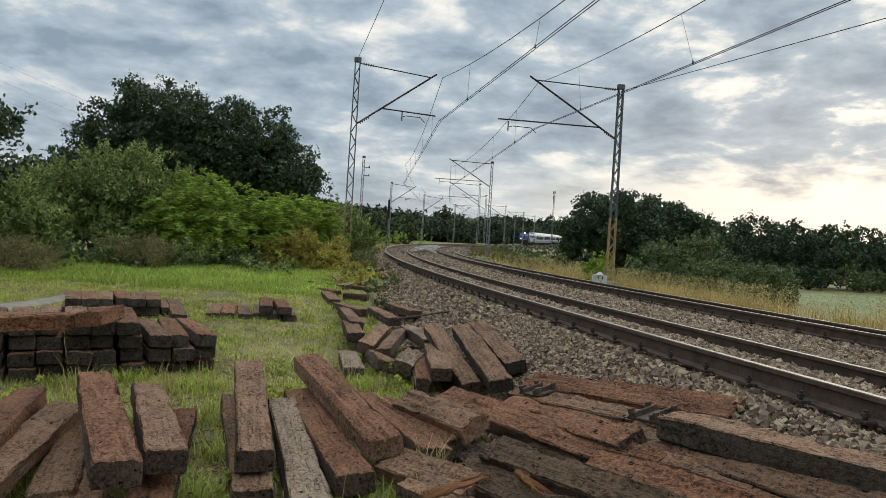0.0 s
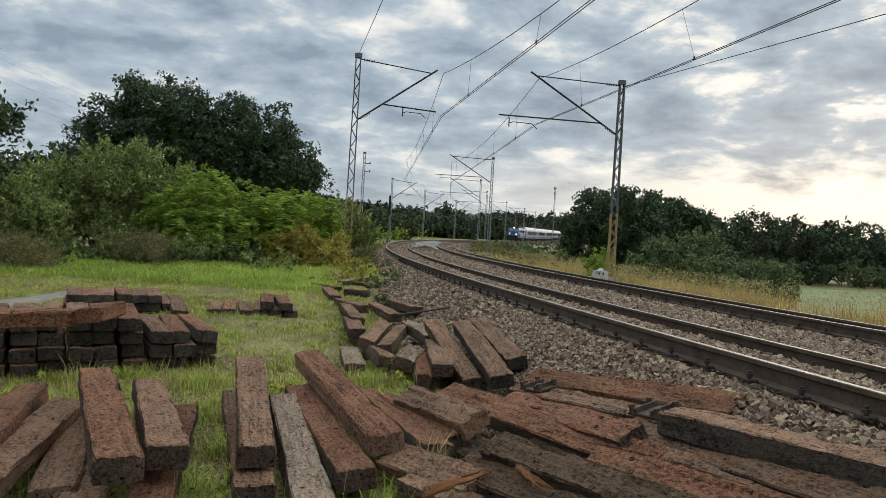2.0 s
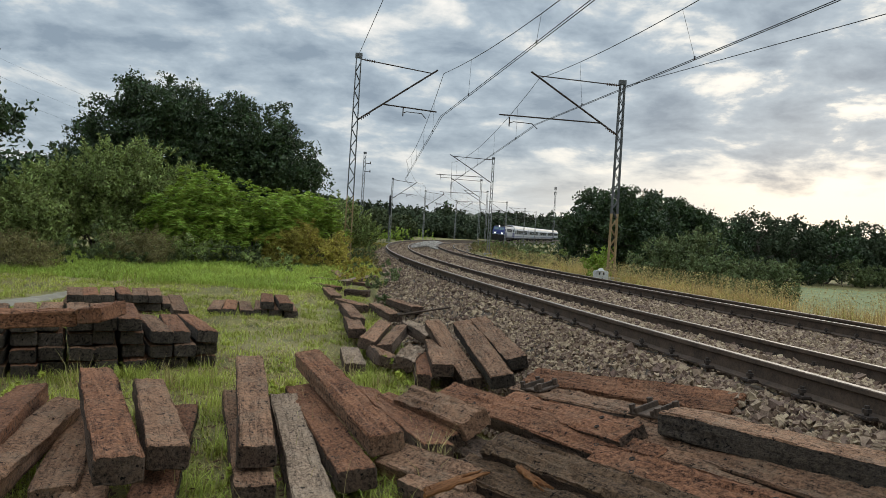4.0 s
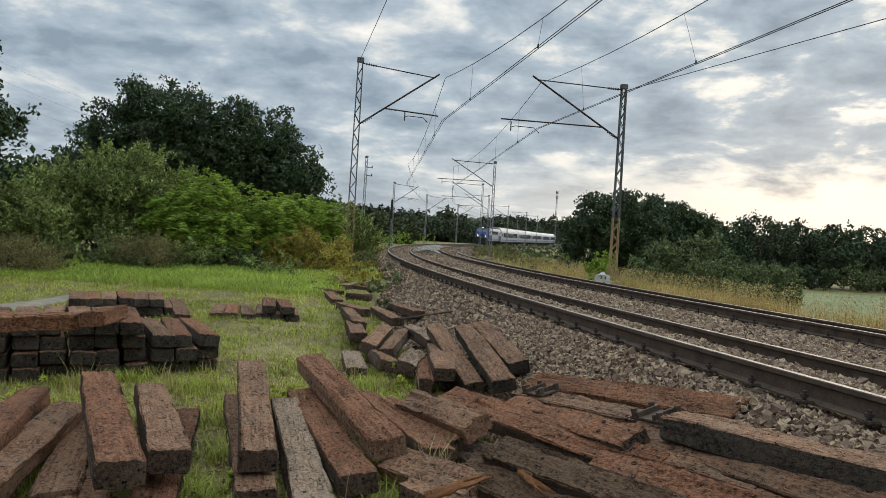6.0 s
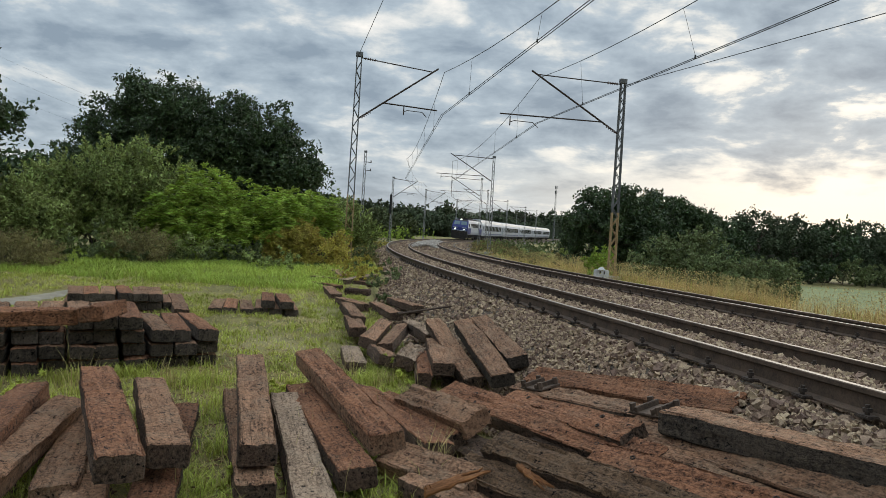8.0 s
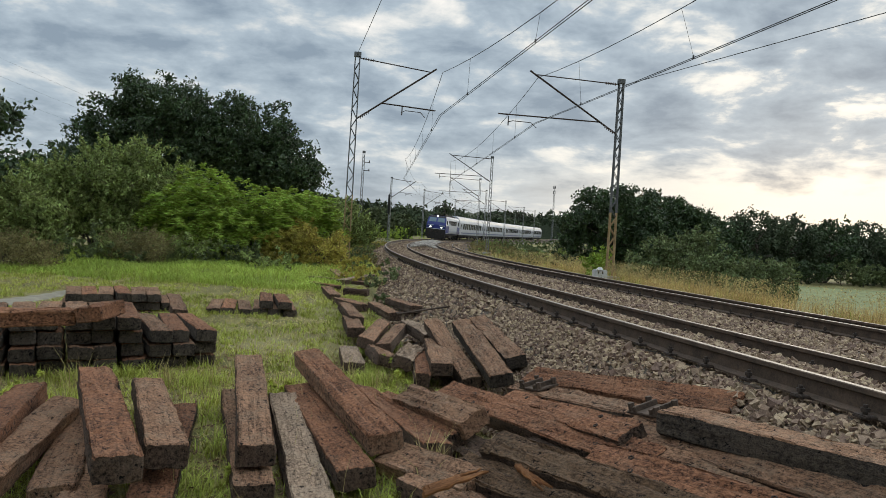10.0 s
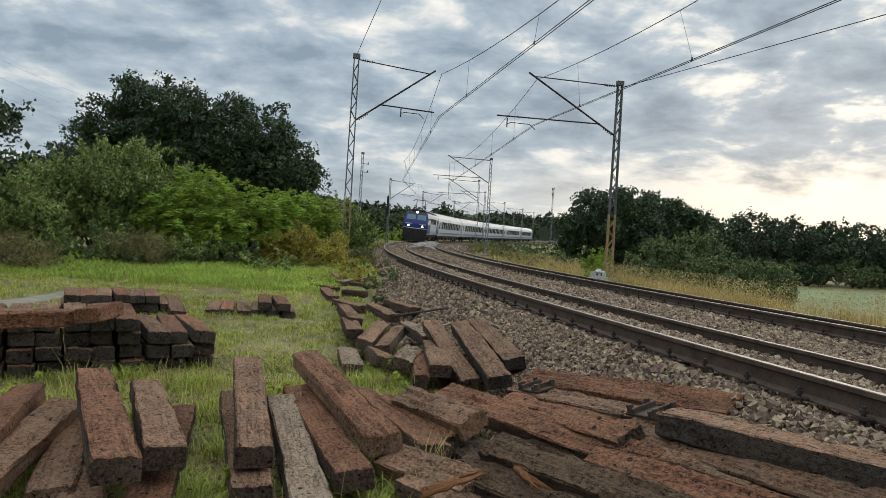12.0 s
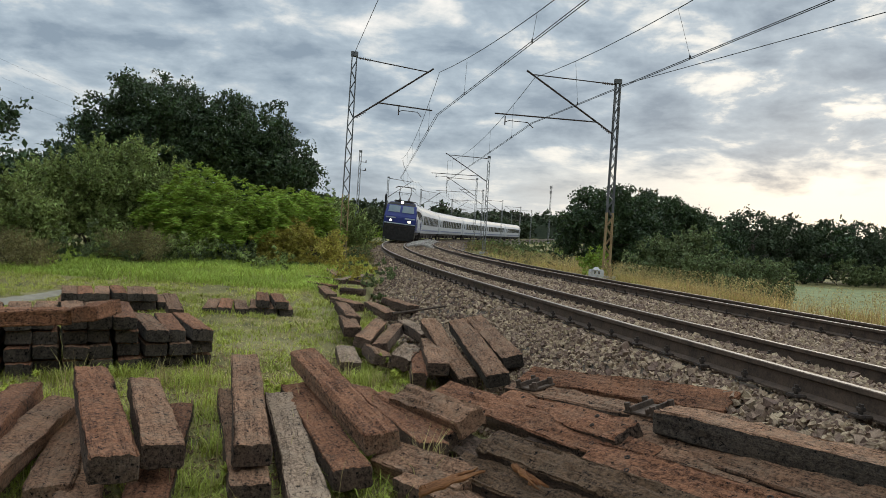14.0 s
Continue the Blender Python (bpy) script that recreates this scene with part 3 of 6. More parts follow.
        for j in range(ny):
            for k in range(nz):
                q = [vert(j, k), vert(j + 1, k), vert(j + 1, k + 1), vert(j, k + 1)]
                bm.faces.new(q if u == 1.0 else q[::-1]).material_index = 1
    bmesh.ops.recalc_face_normals(bm, faces=bm.faces)
    me = bpy.data.meshes.new("railway_sleeper")
    bm.to_mesh(me); bm.free()
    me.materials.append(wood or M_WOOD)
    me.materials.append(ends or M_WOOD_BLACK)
    return me


def sleeper_pose(a, b, tilt=0.0):
    """The pose of a sleeper whose top runs from a to b."""
    a, b = Vector(a), Vector(b)
    x = (b - a).normalized()
    y = Vector((0, 0, 1)).cross(x).normalized()
    z = x.cross(y)
    m = Matrix((x, y, z)).transposed().to_4x4()
    return Matrix.Translation((a + b) / 2) @ m @ Matrix.Rotation(radians(tilt), 4, "X")


SEED = [1]


def sleeper(a, b, wood=None, tilt=0.0, width=0.25, thick=0.155, label="weathered brown wooden railway sleeper dumped in the loose heap", ends=None, wear=1.0):
    SEED[0] += 1
    ln = (Vector(b) - Vector(a)).length
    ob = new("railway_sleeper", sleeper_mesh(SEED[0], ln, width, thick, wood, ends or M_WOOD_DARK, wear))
    ob.matrix_world = sleeper_pose(a, b, tilt)
    return tagged(ob, label, "railway sleeper", "loose railway sleepers")


GREY = "bleached grey wooden railway sleeper lying in the grass"
RED = "rust-stained reddish wooden railway sleeper in the loose heap"
DARK = "dark tarred wooden railway sleeper in the loose heap"
# by the grass
sleeper((-1.58, 3.93, -0.34), (-2.74, 6.26, -0.35), M_WOOD_RED, label=RED)
sleeper((-1.53, 4.52, -0.44), (-2.55, 6.91, -0.55), M_WOOD, 3)
sleeper((-1.10, 4.90, -0.52), (-1.78, 7.41, -0.38), M_WOOD)
sleeper((-0.63, 4.40, -0.71), (-1.34, 6.90, -0.61), M_WOOD_GREY, label=GREY)
sleeper((-0.31, 5.29, -0.50), (-1.29, 7.69, -0.34), M_WOOD_RED, -8, ends=M_WOOD, label=RED)
sleeper((-0.46, 4.86, -0.62), (-1.29, 7.32, -0.61), M_WOOD_RED, -6, label=RED)
sleeper((0.05, 5.49, -0.60), (-0.74, 7.96, -0.72), M_WOOD_RED, 6, label=RED)
sleeper((-2.05, 4.21, -0.62), (-2.95, 6.64, -0.74), M_WOOD, ends=M_WOOD)
sleeper((-1.77, 3.93, -0.64), (-2.72, 6.33, -0.72), M_WOOD)
sleeper((-1.54, 4.27, -0.68), (-2.19, 6.79, -0.73), M_WOOD_RED, label=RED)
sleeper((-1.05, 4.68, -0.70), (-1.83, 7.16, -0.66), M_WOOD)
sleeper((-3.33, 6.40, -0.55), (-2.45, 3.98, -0.40), M_WOOD_RED, 6, ends=M_WOOD_RED, label=RED)
sleeper((-2.99, 6.41, -0.65), (-2.29, 3.92, -0.46), M_WOOD, -10, ends=M_WOOD)
# on the slope of the ballast, leaning with it towards the grass
sleeper((0.94, 7.79, -0.46), (2.19, 5.64, -0.22), M_WOOD_RED, 32, ends=M_WOOD_RED, label="brown wooden railway sleeper lying against the ballast slope")
plate_sleeper = sleeper((0.80, 7.49, -0.52), (1.79, 5.10, -0.27), M_WOOD, 14, label="greyish wooden railway sleeper with two iron tie plates still on it")
sleeper((1.59, 5.24, -0.20), (2.60, 3.55, -0.12), M_WOOD, 4, ends=M_WOOD_BLACK, thick=0.17, label="brown wooden railway sleeper with a blackened side on the heap")
sleeper((0.62, 6.93, -0.53), (1.32, 5.19, -0.36), M_WOOD_RED, 26, label=RED)
sleeper((0.08, 7.49, -0.60), (1.40, 4.86, -0.45), M_WOOD_RED, 28, width=0.27, label=RED)
sleeper((1.36, 5.56, -0.40), (2.36, 3.45, -0.28), M_WOOD, 24, width=0.27, label="brown crumbling wooden sleeper in the middle of the heap")
sleeper((1.30, 5.10, -0.46), (2.25, 3.72, -0.36), M_WOOD, 26, ends=M_WOOD, label="brown crumbling wooden sleeper in the middle of the heap")
sleeper((1.05, 5.11, -0.50), (2.00, 3.76, -0.43), M_WOOD_RED, 27, ends=M_WOOD_RED, label=RED)
sleeper((0.38, 5.08, -0.44), (1.56, 3.42, -0.40), M_WOOD_MUD, 28, ends=M_WOOD_DARK, width=0.22, wear=1.6, label=DARK)
sleeper((-0.29, 6.97, -0.55), (0.29, 5.80, -0.46), M_WOOD, 30, ends=M_WOOD, wear=1.4, label="short broken brown sleeper lying on the heap")
sleeper((0.16, 5.07, -0.58), (1.10, 3.74, -0.54), M_WOOD_MUD, 18, wear=1.5, label="dark split sleeper showing orange torn wood")
sleeper((-0.32, 5.38, -0.64), (0.26, 4.70, -0.60), M_WOOD, 26, ends=M_WOOD, label="short brown piece of sleeper at the foot of the heap")
sleeper((-0.12, 5.02, -0.68), (0.55, 4.15, -0.66), M_WOOD, 4, ends=M_WOOD_DARK, wear=1.5)
sleeper((-0.53, 7.34, -0.66), (0.14, 5.80, -0.62), M_WOOD_RED, 14, width=0.22, label=RED)
sleeper((0.34, 4.78, -0.66), (1.05, 3.84, -0.64), M_WOOD, 20)
sleeper((0.75, 5.90, -0.62), (1.90, 4.10, -0.56), M_WOOD_DARK, 24, label=DARK)
sleeper((0.15, 6.10, -0.70), (0.95, 4.60, -0.66), M_WOOD_DARK, 18, label=DARK)
# farther along the toe of the slope
sleeper((0.88, 8.61, -0.42), (0.55, 11.18, -0.27), M_WOOD, -14, width=0.24, ends=M_WOOD_BLACK, label=DARK)
sleeper((0.68, 7.98, -0.52), (0.30, 10.53, -0.26), M_WOOD, -12, width=0.25, ends=M_WOOD_BLACK, label="weathered brown sleeper leaning on the toe of the ballast")
sleeper((0.40, 8.46, -0.66), (-0.10, 10.98, -0.32), M_WOOD, -8, width=0.22)
sleeper((0.07, 8.34, -0.50), (-0.05, 10.36, -0.52), M_WOOD, label="short brown sleeper with a blackened end")
sleeper((-0.12, 8.22, -0.60), (-0.22, 9.80, -0.60), M_WOOD_RED, 6, width=0.17)
sleeper((-0.07, 11.11, -0.55), (-0.51, 12.92, -0.58), M_WOOD_GREY, label="flat greyish sleeper lying in the grass")
sleeper((-0.95, 9.11, -0.68), (-1.20, 10.60, -0.72), M_WOOD_GREY, label=GREY)
sleeper((-0.37, 8.88, -0.55), (-0.26, 10.08, -0.57), M_WOOD_GREY, 10, label="broken end of a grey sleeper in the grass", wear=2.2)
sleeper((-0.56, 9.34, -0.62), (-0.78, 10.10, -0.62), M_WOOD, 14, label="broken stub of an old sleeper in the grass", wear=2.2)
sleeper((-0.94, 10.40, -0.57), (-0.89, 12.99, -0.61), M_WOOD, 16, width=0.21)
sleeper((-0.70, 10.08, -0.58), (-0.60, 12.68, -0.61), M_WOOD, -12, width=0.21)
sleeper((-1.16, 11.11, -0.52), (-1.56, 13.68, -0.64), M_WOOD, label=DARK)
sleeper((-0.78, 13.98, -0.58), (-1.36, 16.06, -0.60), M_WOOD)
sleeper((-0.43, 14.98, -0.52), (-1.06, 16.89, -0.56), M_WOOD)


def stack(corner, turn, rows, group, label, length=2.6, seed=5, skew=0.0):
    """Sleepers in courses, ends to the viewer; rows: number in each course from the ground up and its shift."""
    rng = random.Random(seed)
    # ends and sides take the tar colour with shade mixed in
    kinds = [sleeper_mesh(200 + seed * 10 + i, length, 0.245, 0.149, w, M_WOOD_TAR_SHADE, 0.8, 22) for i, w in enumerate((M_WOOD, M_WOOD_RED, M_WOOD, M_WOOD, M_WOOD_RED))]
    base = Matrix.Translation(corner) @ Matrix.Rotation(radians(turn), 4, "Z")
    for k, (count, shift) in enumerate(rows):
        for i in range(count):
            ob = new("railway_sleeper", rng.choice(kinds))
            x = shift + i * 0.272 + rng.uniform(-0.016, 0.016)
            ob.matrix_world = base @ pose(x, rng.uniform(-0.10, 0.10), 0) @ pose(0, 0, 0, 0, 0, skew) @ pose(0, length / 2, 0.156 * (k + 1) + rng.uniform(-0.010, 0.006), rng.uniform(-4, 4), 0, 90 + rng.uniform(-2.2, 2.2) + rng.choice((0, 180)))
            tagged(ob, label, "railway sleeper", group)


BLACK_STACK = "black-ended tarred railway sleeper stacked with others on the grass"
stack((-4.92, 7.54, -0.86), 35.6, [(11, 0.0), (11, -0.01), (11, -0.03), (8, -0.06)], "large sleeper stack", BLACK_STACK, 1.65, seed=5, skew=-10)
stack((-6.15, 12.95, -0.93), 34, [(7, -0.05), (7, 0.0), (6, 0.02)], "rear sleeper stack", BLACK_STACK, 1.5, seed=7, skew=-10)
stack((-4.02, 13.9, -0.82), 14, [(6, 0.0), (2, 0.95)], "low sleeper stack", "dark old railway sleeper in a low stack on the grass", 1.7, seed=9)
sleeper((-5.75, 6.00, -0.085), (-3.66, 7.80, -0.085), M_WOOD_RED, 4, ends=M_WOOD_RED, label="reddish wooden sleeper laid across the top of the stack")
sleeper((-3.46, 7.66, -0.05), (-3.52, 8.40, -0.05), M_WOOD_RED, -8, ends=M_WOOD_RED, label="short reddish sleeper lying askew on top of the stack")
sleeper((-4.27, 12.87, -0.62), (-5.24, 15.33, -0.60), M_WOOD, 4, label="brown sleeper lying beside the rear stack")
# scattered far pieces by the mast
sleeper((-2.49, 18.91, -0.52), (-3.28, 19.99, -0.52), M_WOOD_RED, label=RED)
sleeper((-2.00, 23.14, -0.42), (-2.60, 20.34, -0.46), M_WOOD_GREY, label=GREY)
sleeper((-1.67, 18.23, -0.52), (-2.25, 18.31, -0.52), M_WOOD_DARK, label=DARK)
sleeper((-2.27, 16.93, -0.56), (-2.78, 18.96, -0.54), M_WOOD, label=DARK)
sleeper((-1.50, 15.27, -0.58), (-2.13, 16.45, -0.58), M_WOOD, label=DARK)
sleeper((-1.34, 12.88, -0.56), (-1.86, 15.38, -0.58), M_WOOD, 6, label=DARK)
sleeper((-1.90, 20.60, -0.50), (-3.60, 21.60, -0.48), M_WOOD, label=DARK)
sleeper((-2.75, 21.80, -0.44), (-3.30, 24.00, -0.38), M_WOOD, label=DARK)


# ---- trees, bushes and far woods ----
M_BARK = material("grey_bark", (0.045, 0.036, 0.028), (0.12, 0.10, 0.08), 6, 0.95, 0.6, stretch=(1, 1, 0.3))
M_OAK = material("dark_oak_leaves", (0.013, 0.027, 0.009), (0.060, 0.098, 0.026), 0.7, 0.6, 0, island=0.38, translucent=0.10, fine=4)
M_GREYLEAF = material("grey_green_willow_leaves", (0.088, 0.118, 0.030), (0.31, 0.36, 0.115), 1.3, 0.7, 0, island=0.65, translucent=0.2)
M_BANKLEAF = material("dull_olive_leaves", (0.052, 0.075, 0.028), (0.190, 0.220, 0.090), 1.2, 0.7, 0, island=0.5, translucent=0.2)
M_SUMAC = material("bright_green_feathery_leaves", (0.120, 0.185, 0.024), (0.38, 0.49, 0.082), 1.3, 0.65, 0, island=0.5, translucent=0.3)
M_DRYLEAF = material("withered_brown_leaves", (0.115, 0.100, 0.040), (0.34, 0.290, 0.125), 1.4, 0.85, 0, island=0.5, translucent=0.2)
M_RUSTLEAF = material("rust_tinged_leaves", (0.085, 0.062, 0.022), (0.26, 0.165, 0.060), 0.8, 0.8, 0, island=0.5, translucent=0.2)
M_YELLOWLEAF = material("yellowing_weed_leaves", (0.20, 0.175, 0.035), (0.54, 0.44, 0.10), 1.2, 0.8, 0, island=0.35, translucent=0.25)
M_FARLEAF = material("distant_wood_leaves", (0.028, 0.042, 0.022), (0.080, 0.100, 0.048), 0.15, 0.8, 0, island=0.3)
M_RIDGE = material("far_canopy", (0.012, 0.018, 0.010), (0.042, 0.052, 0.026), 0.12, 0.9, 1.0, fine=1.2)
M_FARMIX = material("distant_mixed_leaves", (0.035, 0.050, 0.020), (0.12, 0.13, 0.050), 0.1, 0.8, 0, island=0.35)


def leaf_cards(centers, size, rng, flat=0.0, droop=0.0, slim=0.55):
    """Vertices and faces of small bent leaf blades, two triangles folded along the midrib."""
    n = len(centers)
    a = rng.normal(size=(n, 3)); a[:, 2] = a[:, 2] * (1 - flat) - droop
    a /= np.linalg.norm(a, axis=1)[:, None]
    b = rng.normal(size=(n, 3)); b[:, 2] *= (1 - flat * 0.5)
    b -= (a * b).sum(1)[:, None] * a
    b /= np.linalg.norm(b, axis=1)[:, None]
    c = np.cross(a, b)
    sz = size * rng.uniform(0.6, 1.4, (n, 1))
    p = centers
    v = np.stack([p - a * sz, p + b * sz * slim + c * sz * 0.18, p + a * sz, p - b * sz * slim + c * sz * 0.18], 1).reshape(-1, 3)
    i = np.arange(n)[:, None] * 4
    return v, np.concatenate([i + [0, 1, 2], i + [0, 2, 3]], 1).reshape(-1, 3)


def crown_points(rng, blobs, n, core=0.5, crowd=20, spread=0.12, frond=0.0, rise=0.0, droop=0.0):
    """Leaf places in many small sprays on the shells of round clumps; frond: the sprays run out along arching stems."""
    blobs = np.asarray(blobs)
    w = blobs[:, 3] ** 2
    m = max(8, n // crowd)
    k = rng.choice(len(blobs), m, p=w / w.sum())
    d = rng.normal(size=(m, 3)); d /= np.linalg.norm(d, axis=1)[:, None]
    r = blobs[k, 3] * (core + (1 - core) * rng.uniform(0, 1, m) ** 0.5) * (1 + 0.22 * rng.normal(size=m))
    spray = blobs[k, :3] + d * r[:, None] * [1, 1, 0.85]
    j = rng.randint(0, m, n)
    if frond:
        t = rng.uniform(0, 1, n)
        out = d[j] * [1, 1, 0.3]
        return spray[j] + out * (frond * t)[:, None] + np.stack([0 * t, 0 * t, rise * t - droop * t * t], 1) + rng.normal(size=(n, 3)) * 0.035
    return spray[j] + rng.normal(size=(n, 3)) * (blobs[k[j], 3] * spread)[:, None]


def make_blobs(rng, w, dpt, h0, h1, count, r, top=1.0):
    """Clumps filling an egg-shaped crown."""
    out = []
    while len(out) < count:
        q = rng.uniform(-1, 1, 3)
        rad = np.linalg.norm(q)
        if rad > 1 or rad < 0.35:
            continue
        out.append((q[0] * w * 0.5, q[1] * dpt * 0.5, (h0 + h1) / 2 + q[2] * (h1 - h0) / 2 * top, r * rng.uniform(0.55, 1.35)))
    return out


def lobe_blobs(rng, lobes, count, r, dpt):
    """Clumps on the skins of the main boughs; lobes: (x, z, radius) of each bough in the crown's own space."""
    lobes = np.asarray(lobes, float)
    pick = rng.choice(len(lobes), count, p=lobes[:, 2] ** 2 / (lobes[:, 2] ** 2).sum())
    out = []
    for k in pick:
        q = rng.normal(size=3)
        q /= np.linalg.norm(q)
        x, z, rad = lobes[k]
        f = rad * rng.uniform(0.55, 0.95)
        out.append((x + q[0] * f, q[1] * (f + 0.18 * dpt), max(0.3, z + q[2] * f), r * rng.uniform(0.5, 1.3)))
    return out


def build_tree(name, loc, w, dpt, h, seed, leaf, n_leaves, leaf_size, label, category, bare=0.18, blob_r=None, count=60, group="", slim=0.55, flat=0.0, stems=1, crowd=20, spread=0.12, frond=0.0, rise=0.0, droop=0.0, lobes=None):
    rng = np.random.RandomState(seed)
    t = thing(name, label, category, Matrix.Translation(loc), group)
    blob_r = blob_r or min(w, h) * 0.13
    if lobes:
        blobs = lobe_blobs(rng, lobes, count, blob_r, dpt)
    else:
        blobs = make_blobs(rng, w - blob_r, dpt - blob_r, h * bare, h - blob_r * 0.6, count, blob_r)
    bm = bmesh.new()
    for k in range(stems):
        ox, oy = (rng.uniform(-w, w) * 0.25, rng.uniform(-dpt, dpt) * 0.25) if stems > 1 else (0, 0)
        r0 = max(0.03, h * 0.022) / (1 if stems == 1 else 1.8)
        pts, x, y = [], ox, oy
        for i in range(6):
            pts.append(Vector((x, y, -0.2 + h * 0.62 * i / 5)))
            x += rng.normal() * 0.03 * h; y += rng.normal() * 0.03 * h
        for i in range(5):
            rod(bm, pts[i], pts[i + 1], r0 * (1 - i / 6), r0 * (1 - (i + 1) / 6), 7)
        for j in rng.choice(len(blobs), min(len(blobs), 16 if stems == 1 else 6), replace=False):
            q = Vector(blobs[j][:3])
            i = int(rng.randint(1, 5))
            rod(bm, pts[i], pts[i].lerp(q, 0.55) + Vector((0, 0, 0.04 * h)), r0 * 0.4, r0 * 0.22, 5)
            rod(bm, pts[i].lerp(q, 0.55) + Vector((0, 0, 0.04 * h)), q, r0 * 0.22, r0 * 0.06, 5)
    part("trunk", bm, M_BARK, t)
    v, f = leaf_cards(crown_points(rng, blobs, n_leaves, 0.5, crowd, spread, frond, rise, droop), leaf_size, rng, slim=slim, flat=flat)
    mesh_part("crown", mesh_of("crown", v, f, leaf), t)
    return t


def land(x, y):
    return Vector((x, y, float(land_height(np.array([x]), np.array([y]))[0])))


OAK = "large dark-leaved oak with a broad ragged crown"
build_tree("oak_tree", land(-21.6, 58), 11.5, 8, 12.0, 11, M_OAK, 76000, 0.120, OAK, "tree", 0.12, 0.95, 300, crowd=14, spread=0.15,
           lobes=[(-0.6, 9.2, 2.3), (1.6, 8.7, 2.3), (-2.7, 7.6, 2.2), (-4.4, 6.0, 2.0), (0.6, 6.4, 2.8), (-2.0, 5.0, 2.8), (3.0, 6.6, 2.5), (-5.9, 5.0, 1.4), (1.5, 3.4, 2.6)])
build_tree("oak_tree", land(-15.4, 60), 11.0, 8, 11.3, 12, M_OAK, 64000, 0.120, OAK, "tree", 0.12, 0.9, 240, crowd=14, spread=0.15,
           lobes=[(-1.2, 8.6, 2.1), (1.3, 8.3, 2.2), (2.8, 6.9, 1.9), (-0.4, 6.3, 2.5), (1.9, 4.9, 2.4), (3.6, 5.4, 1.6), (-2.6, 4.6, 2.4), (5.0, 5.5, 0.85), (4.3, 4.6, 0.8), (0.6, 3.4, 2.4), (3.1, 3.3, 1.5)])
build_tree("oak_tree", land(-25.8, 55), 5.6, 6, 6.2, 13, M_OAK, 16000, 0.13, "smaller dark oak at the edge of the thicket", "tree", 0.1, 1.0, 55)
build_tree("oak_tree", land(-10.2, 66), 4.6, 4, 4.7, 14, M_OAK, 10000, 0.14, "small dark-leaved tree behind the bushes", "tree", 0.1, 0.75, 40)
WILLOW = "grey-green willow bush growing down to the grass"
build_tree("willow_bush", land(-12.7, 27.5), 4.4, 3.8, 4.0, 21, M_GREYLEAF, 44000, 0.070, WILLOW, "bush", 0.0, 0.42, 150, slim=0.42, stems=5, crowd=22, spread=0.3, frond=0.30, rise=0.30,
           lobes=[(-0.3, 2.75, 0.95), (0.9, 2.6, 1.05), (-1.4, 2.1, 1.0), (0.2, 1.9, 1.3), (1.5, 1.6, 1.2), (-1.0, 0.9, 1.0), (0.7, 0.7, 1.1)])
build_tree("willow_bush", land(-11.0, 29), 4.2, 3.8, 4.3, 22, M_GREYLEAF, 38000, 0.070, WILLOW, "bush", 0.0, 0.42, 140, slim=0.42, stems=5, crowd=22, spread=0.3, frond=0.30, rise=0.30,
           lobes=[(0.0, 2.9, 0.95), (-1.1, 2.7, 0.95), (1.0, 2.3, 1.0), (0.1, 1.9, 1.3), (-1.3, 1.6, 1.1), (1.3, 1.4, 1.1), (0.2, 0.8, 1.1)])
build_tree("willow_bush", land(-12.1, 22.2), 3.0, 2.6, 2.35, 23, M_GREYLEAF, 24000, 0.060, "lower dark green bush at the edge of the thicket", "bush", 0.0, 0.36, 90, slim=0.42, stems=4, crowd=22, frond=0.26, rise=0.26)
build_tree("dry_shrub", land(-10.9, 20.0), 2.6, 1.3, 0.85, 28, M_DRYLEAF, 10000, 0.036, "brown withered shrub in front of the thicket", "bush", 0.0, 0.24, 60, slim=0.25, stems=8, crowd=18, frond=0.2, rise=0.15)
build_tree("dry_shrub", land(-9.0, 23.4), 2.2, 1.3, 1.05, 29, M_DRYLEAF, 8000, 0.04, "brown withered weeds before the green bushes", "bush", 0.0, 0.28, 40, slim=0.25, stems=6, crowd=18, frond=0.25, rise=0.2)
build_tree("sumac_bush", land(-7.9, 27.5), 5.4, 3.8, 3.15, 24, M_SUMAC, 38000, 0.092, "bright green sumac thicket with feathery drooping leaves", "bush", 0.0, 0.55, 80, slim=0.26, flat=0.82, stems=6, crowd=34, frond=0.62, rise=0.22, droop=0.40)
build_tree("sumac_bush", land(-5.4, 29.5), 3.6, 3.4, 2.7, 25, M_SUMAC, 22000, 0.10, "lower green sumac thicket beside the mast", "bush", 0.0, 0.5, 60, slim=0.26, flat=0.82, stems=5, crowd=34, frond=0.55, rise=0.22, droop=0.40)
build_tree("sumac_bush", land(-5.3, 36), 4.2, 4.0, 3.0, 27, M_GREYLEAF, 18000, 0.10, "green bush behind the mast foot", "bush", 0.0, 0.5, 60, slim=0.3, stems=5, crowd=26, frond=0.40, rise=0.32)
build_tree("weed_bush", land(-4.7, 26.8), 3.4, 2.0, 1.6, 26, M_YELLOWLEAF, 14000, 0.06, "yellowing tall weeds at the edge of the bushes", "weeds", 0.0, 0.35, 50, slim=0.3, stems=6)
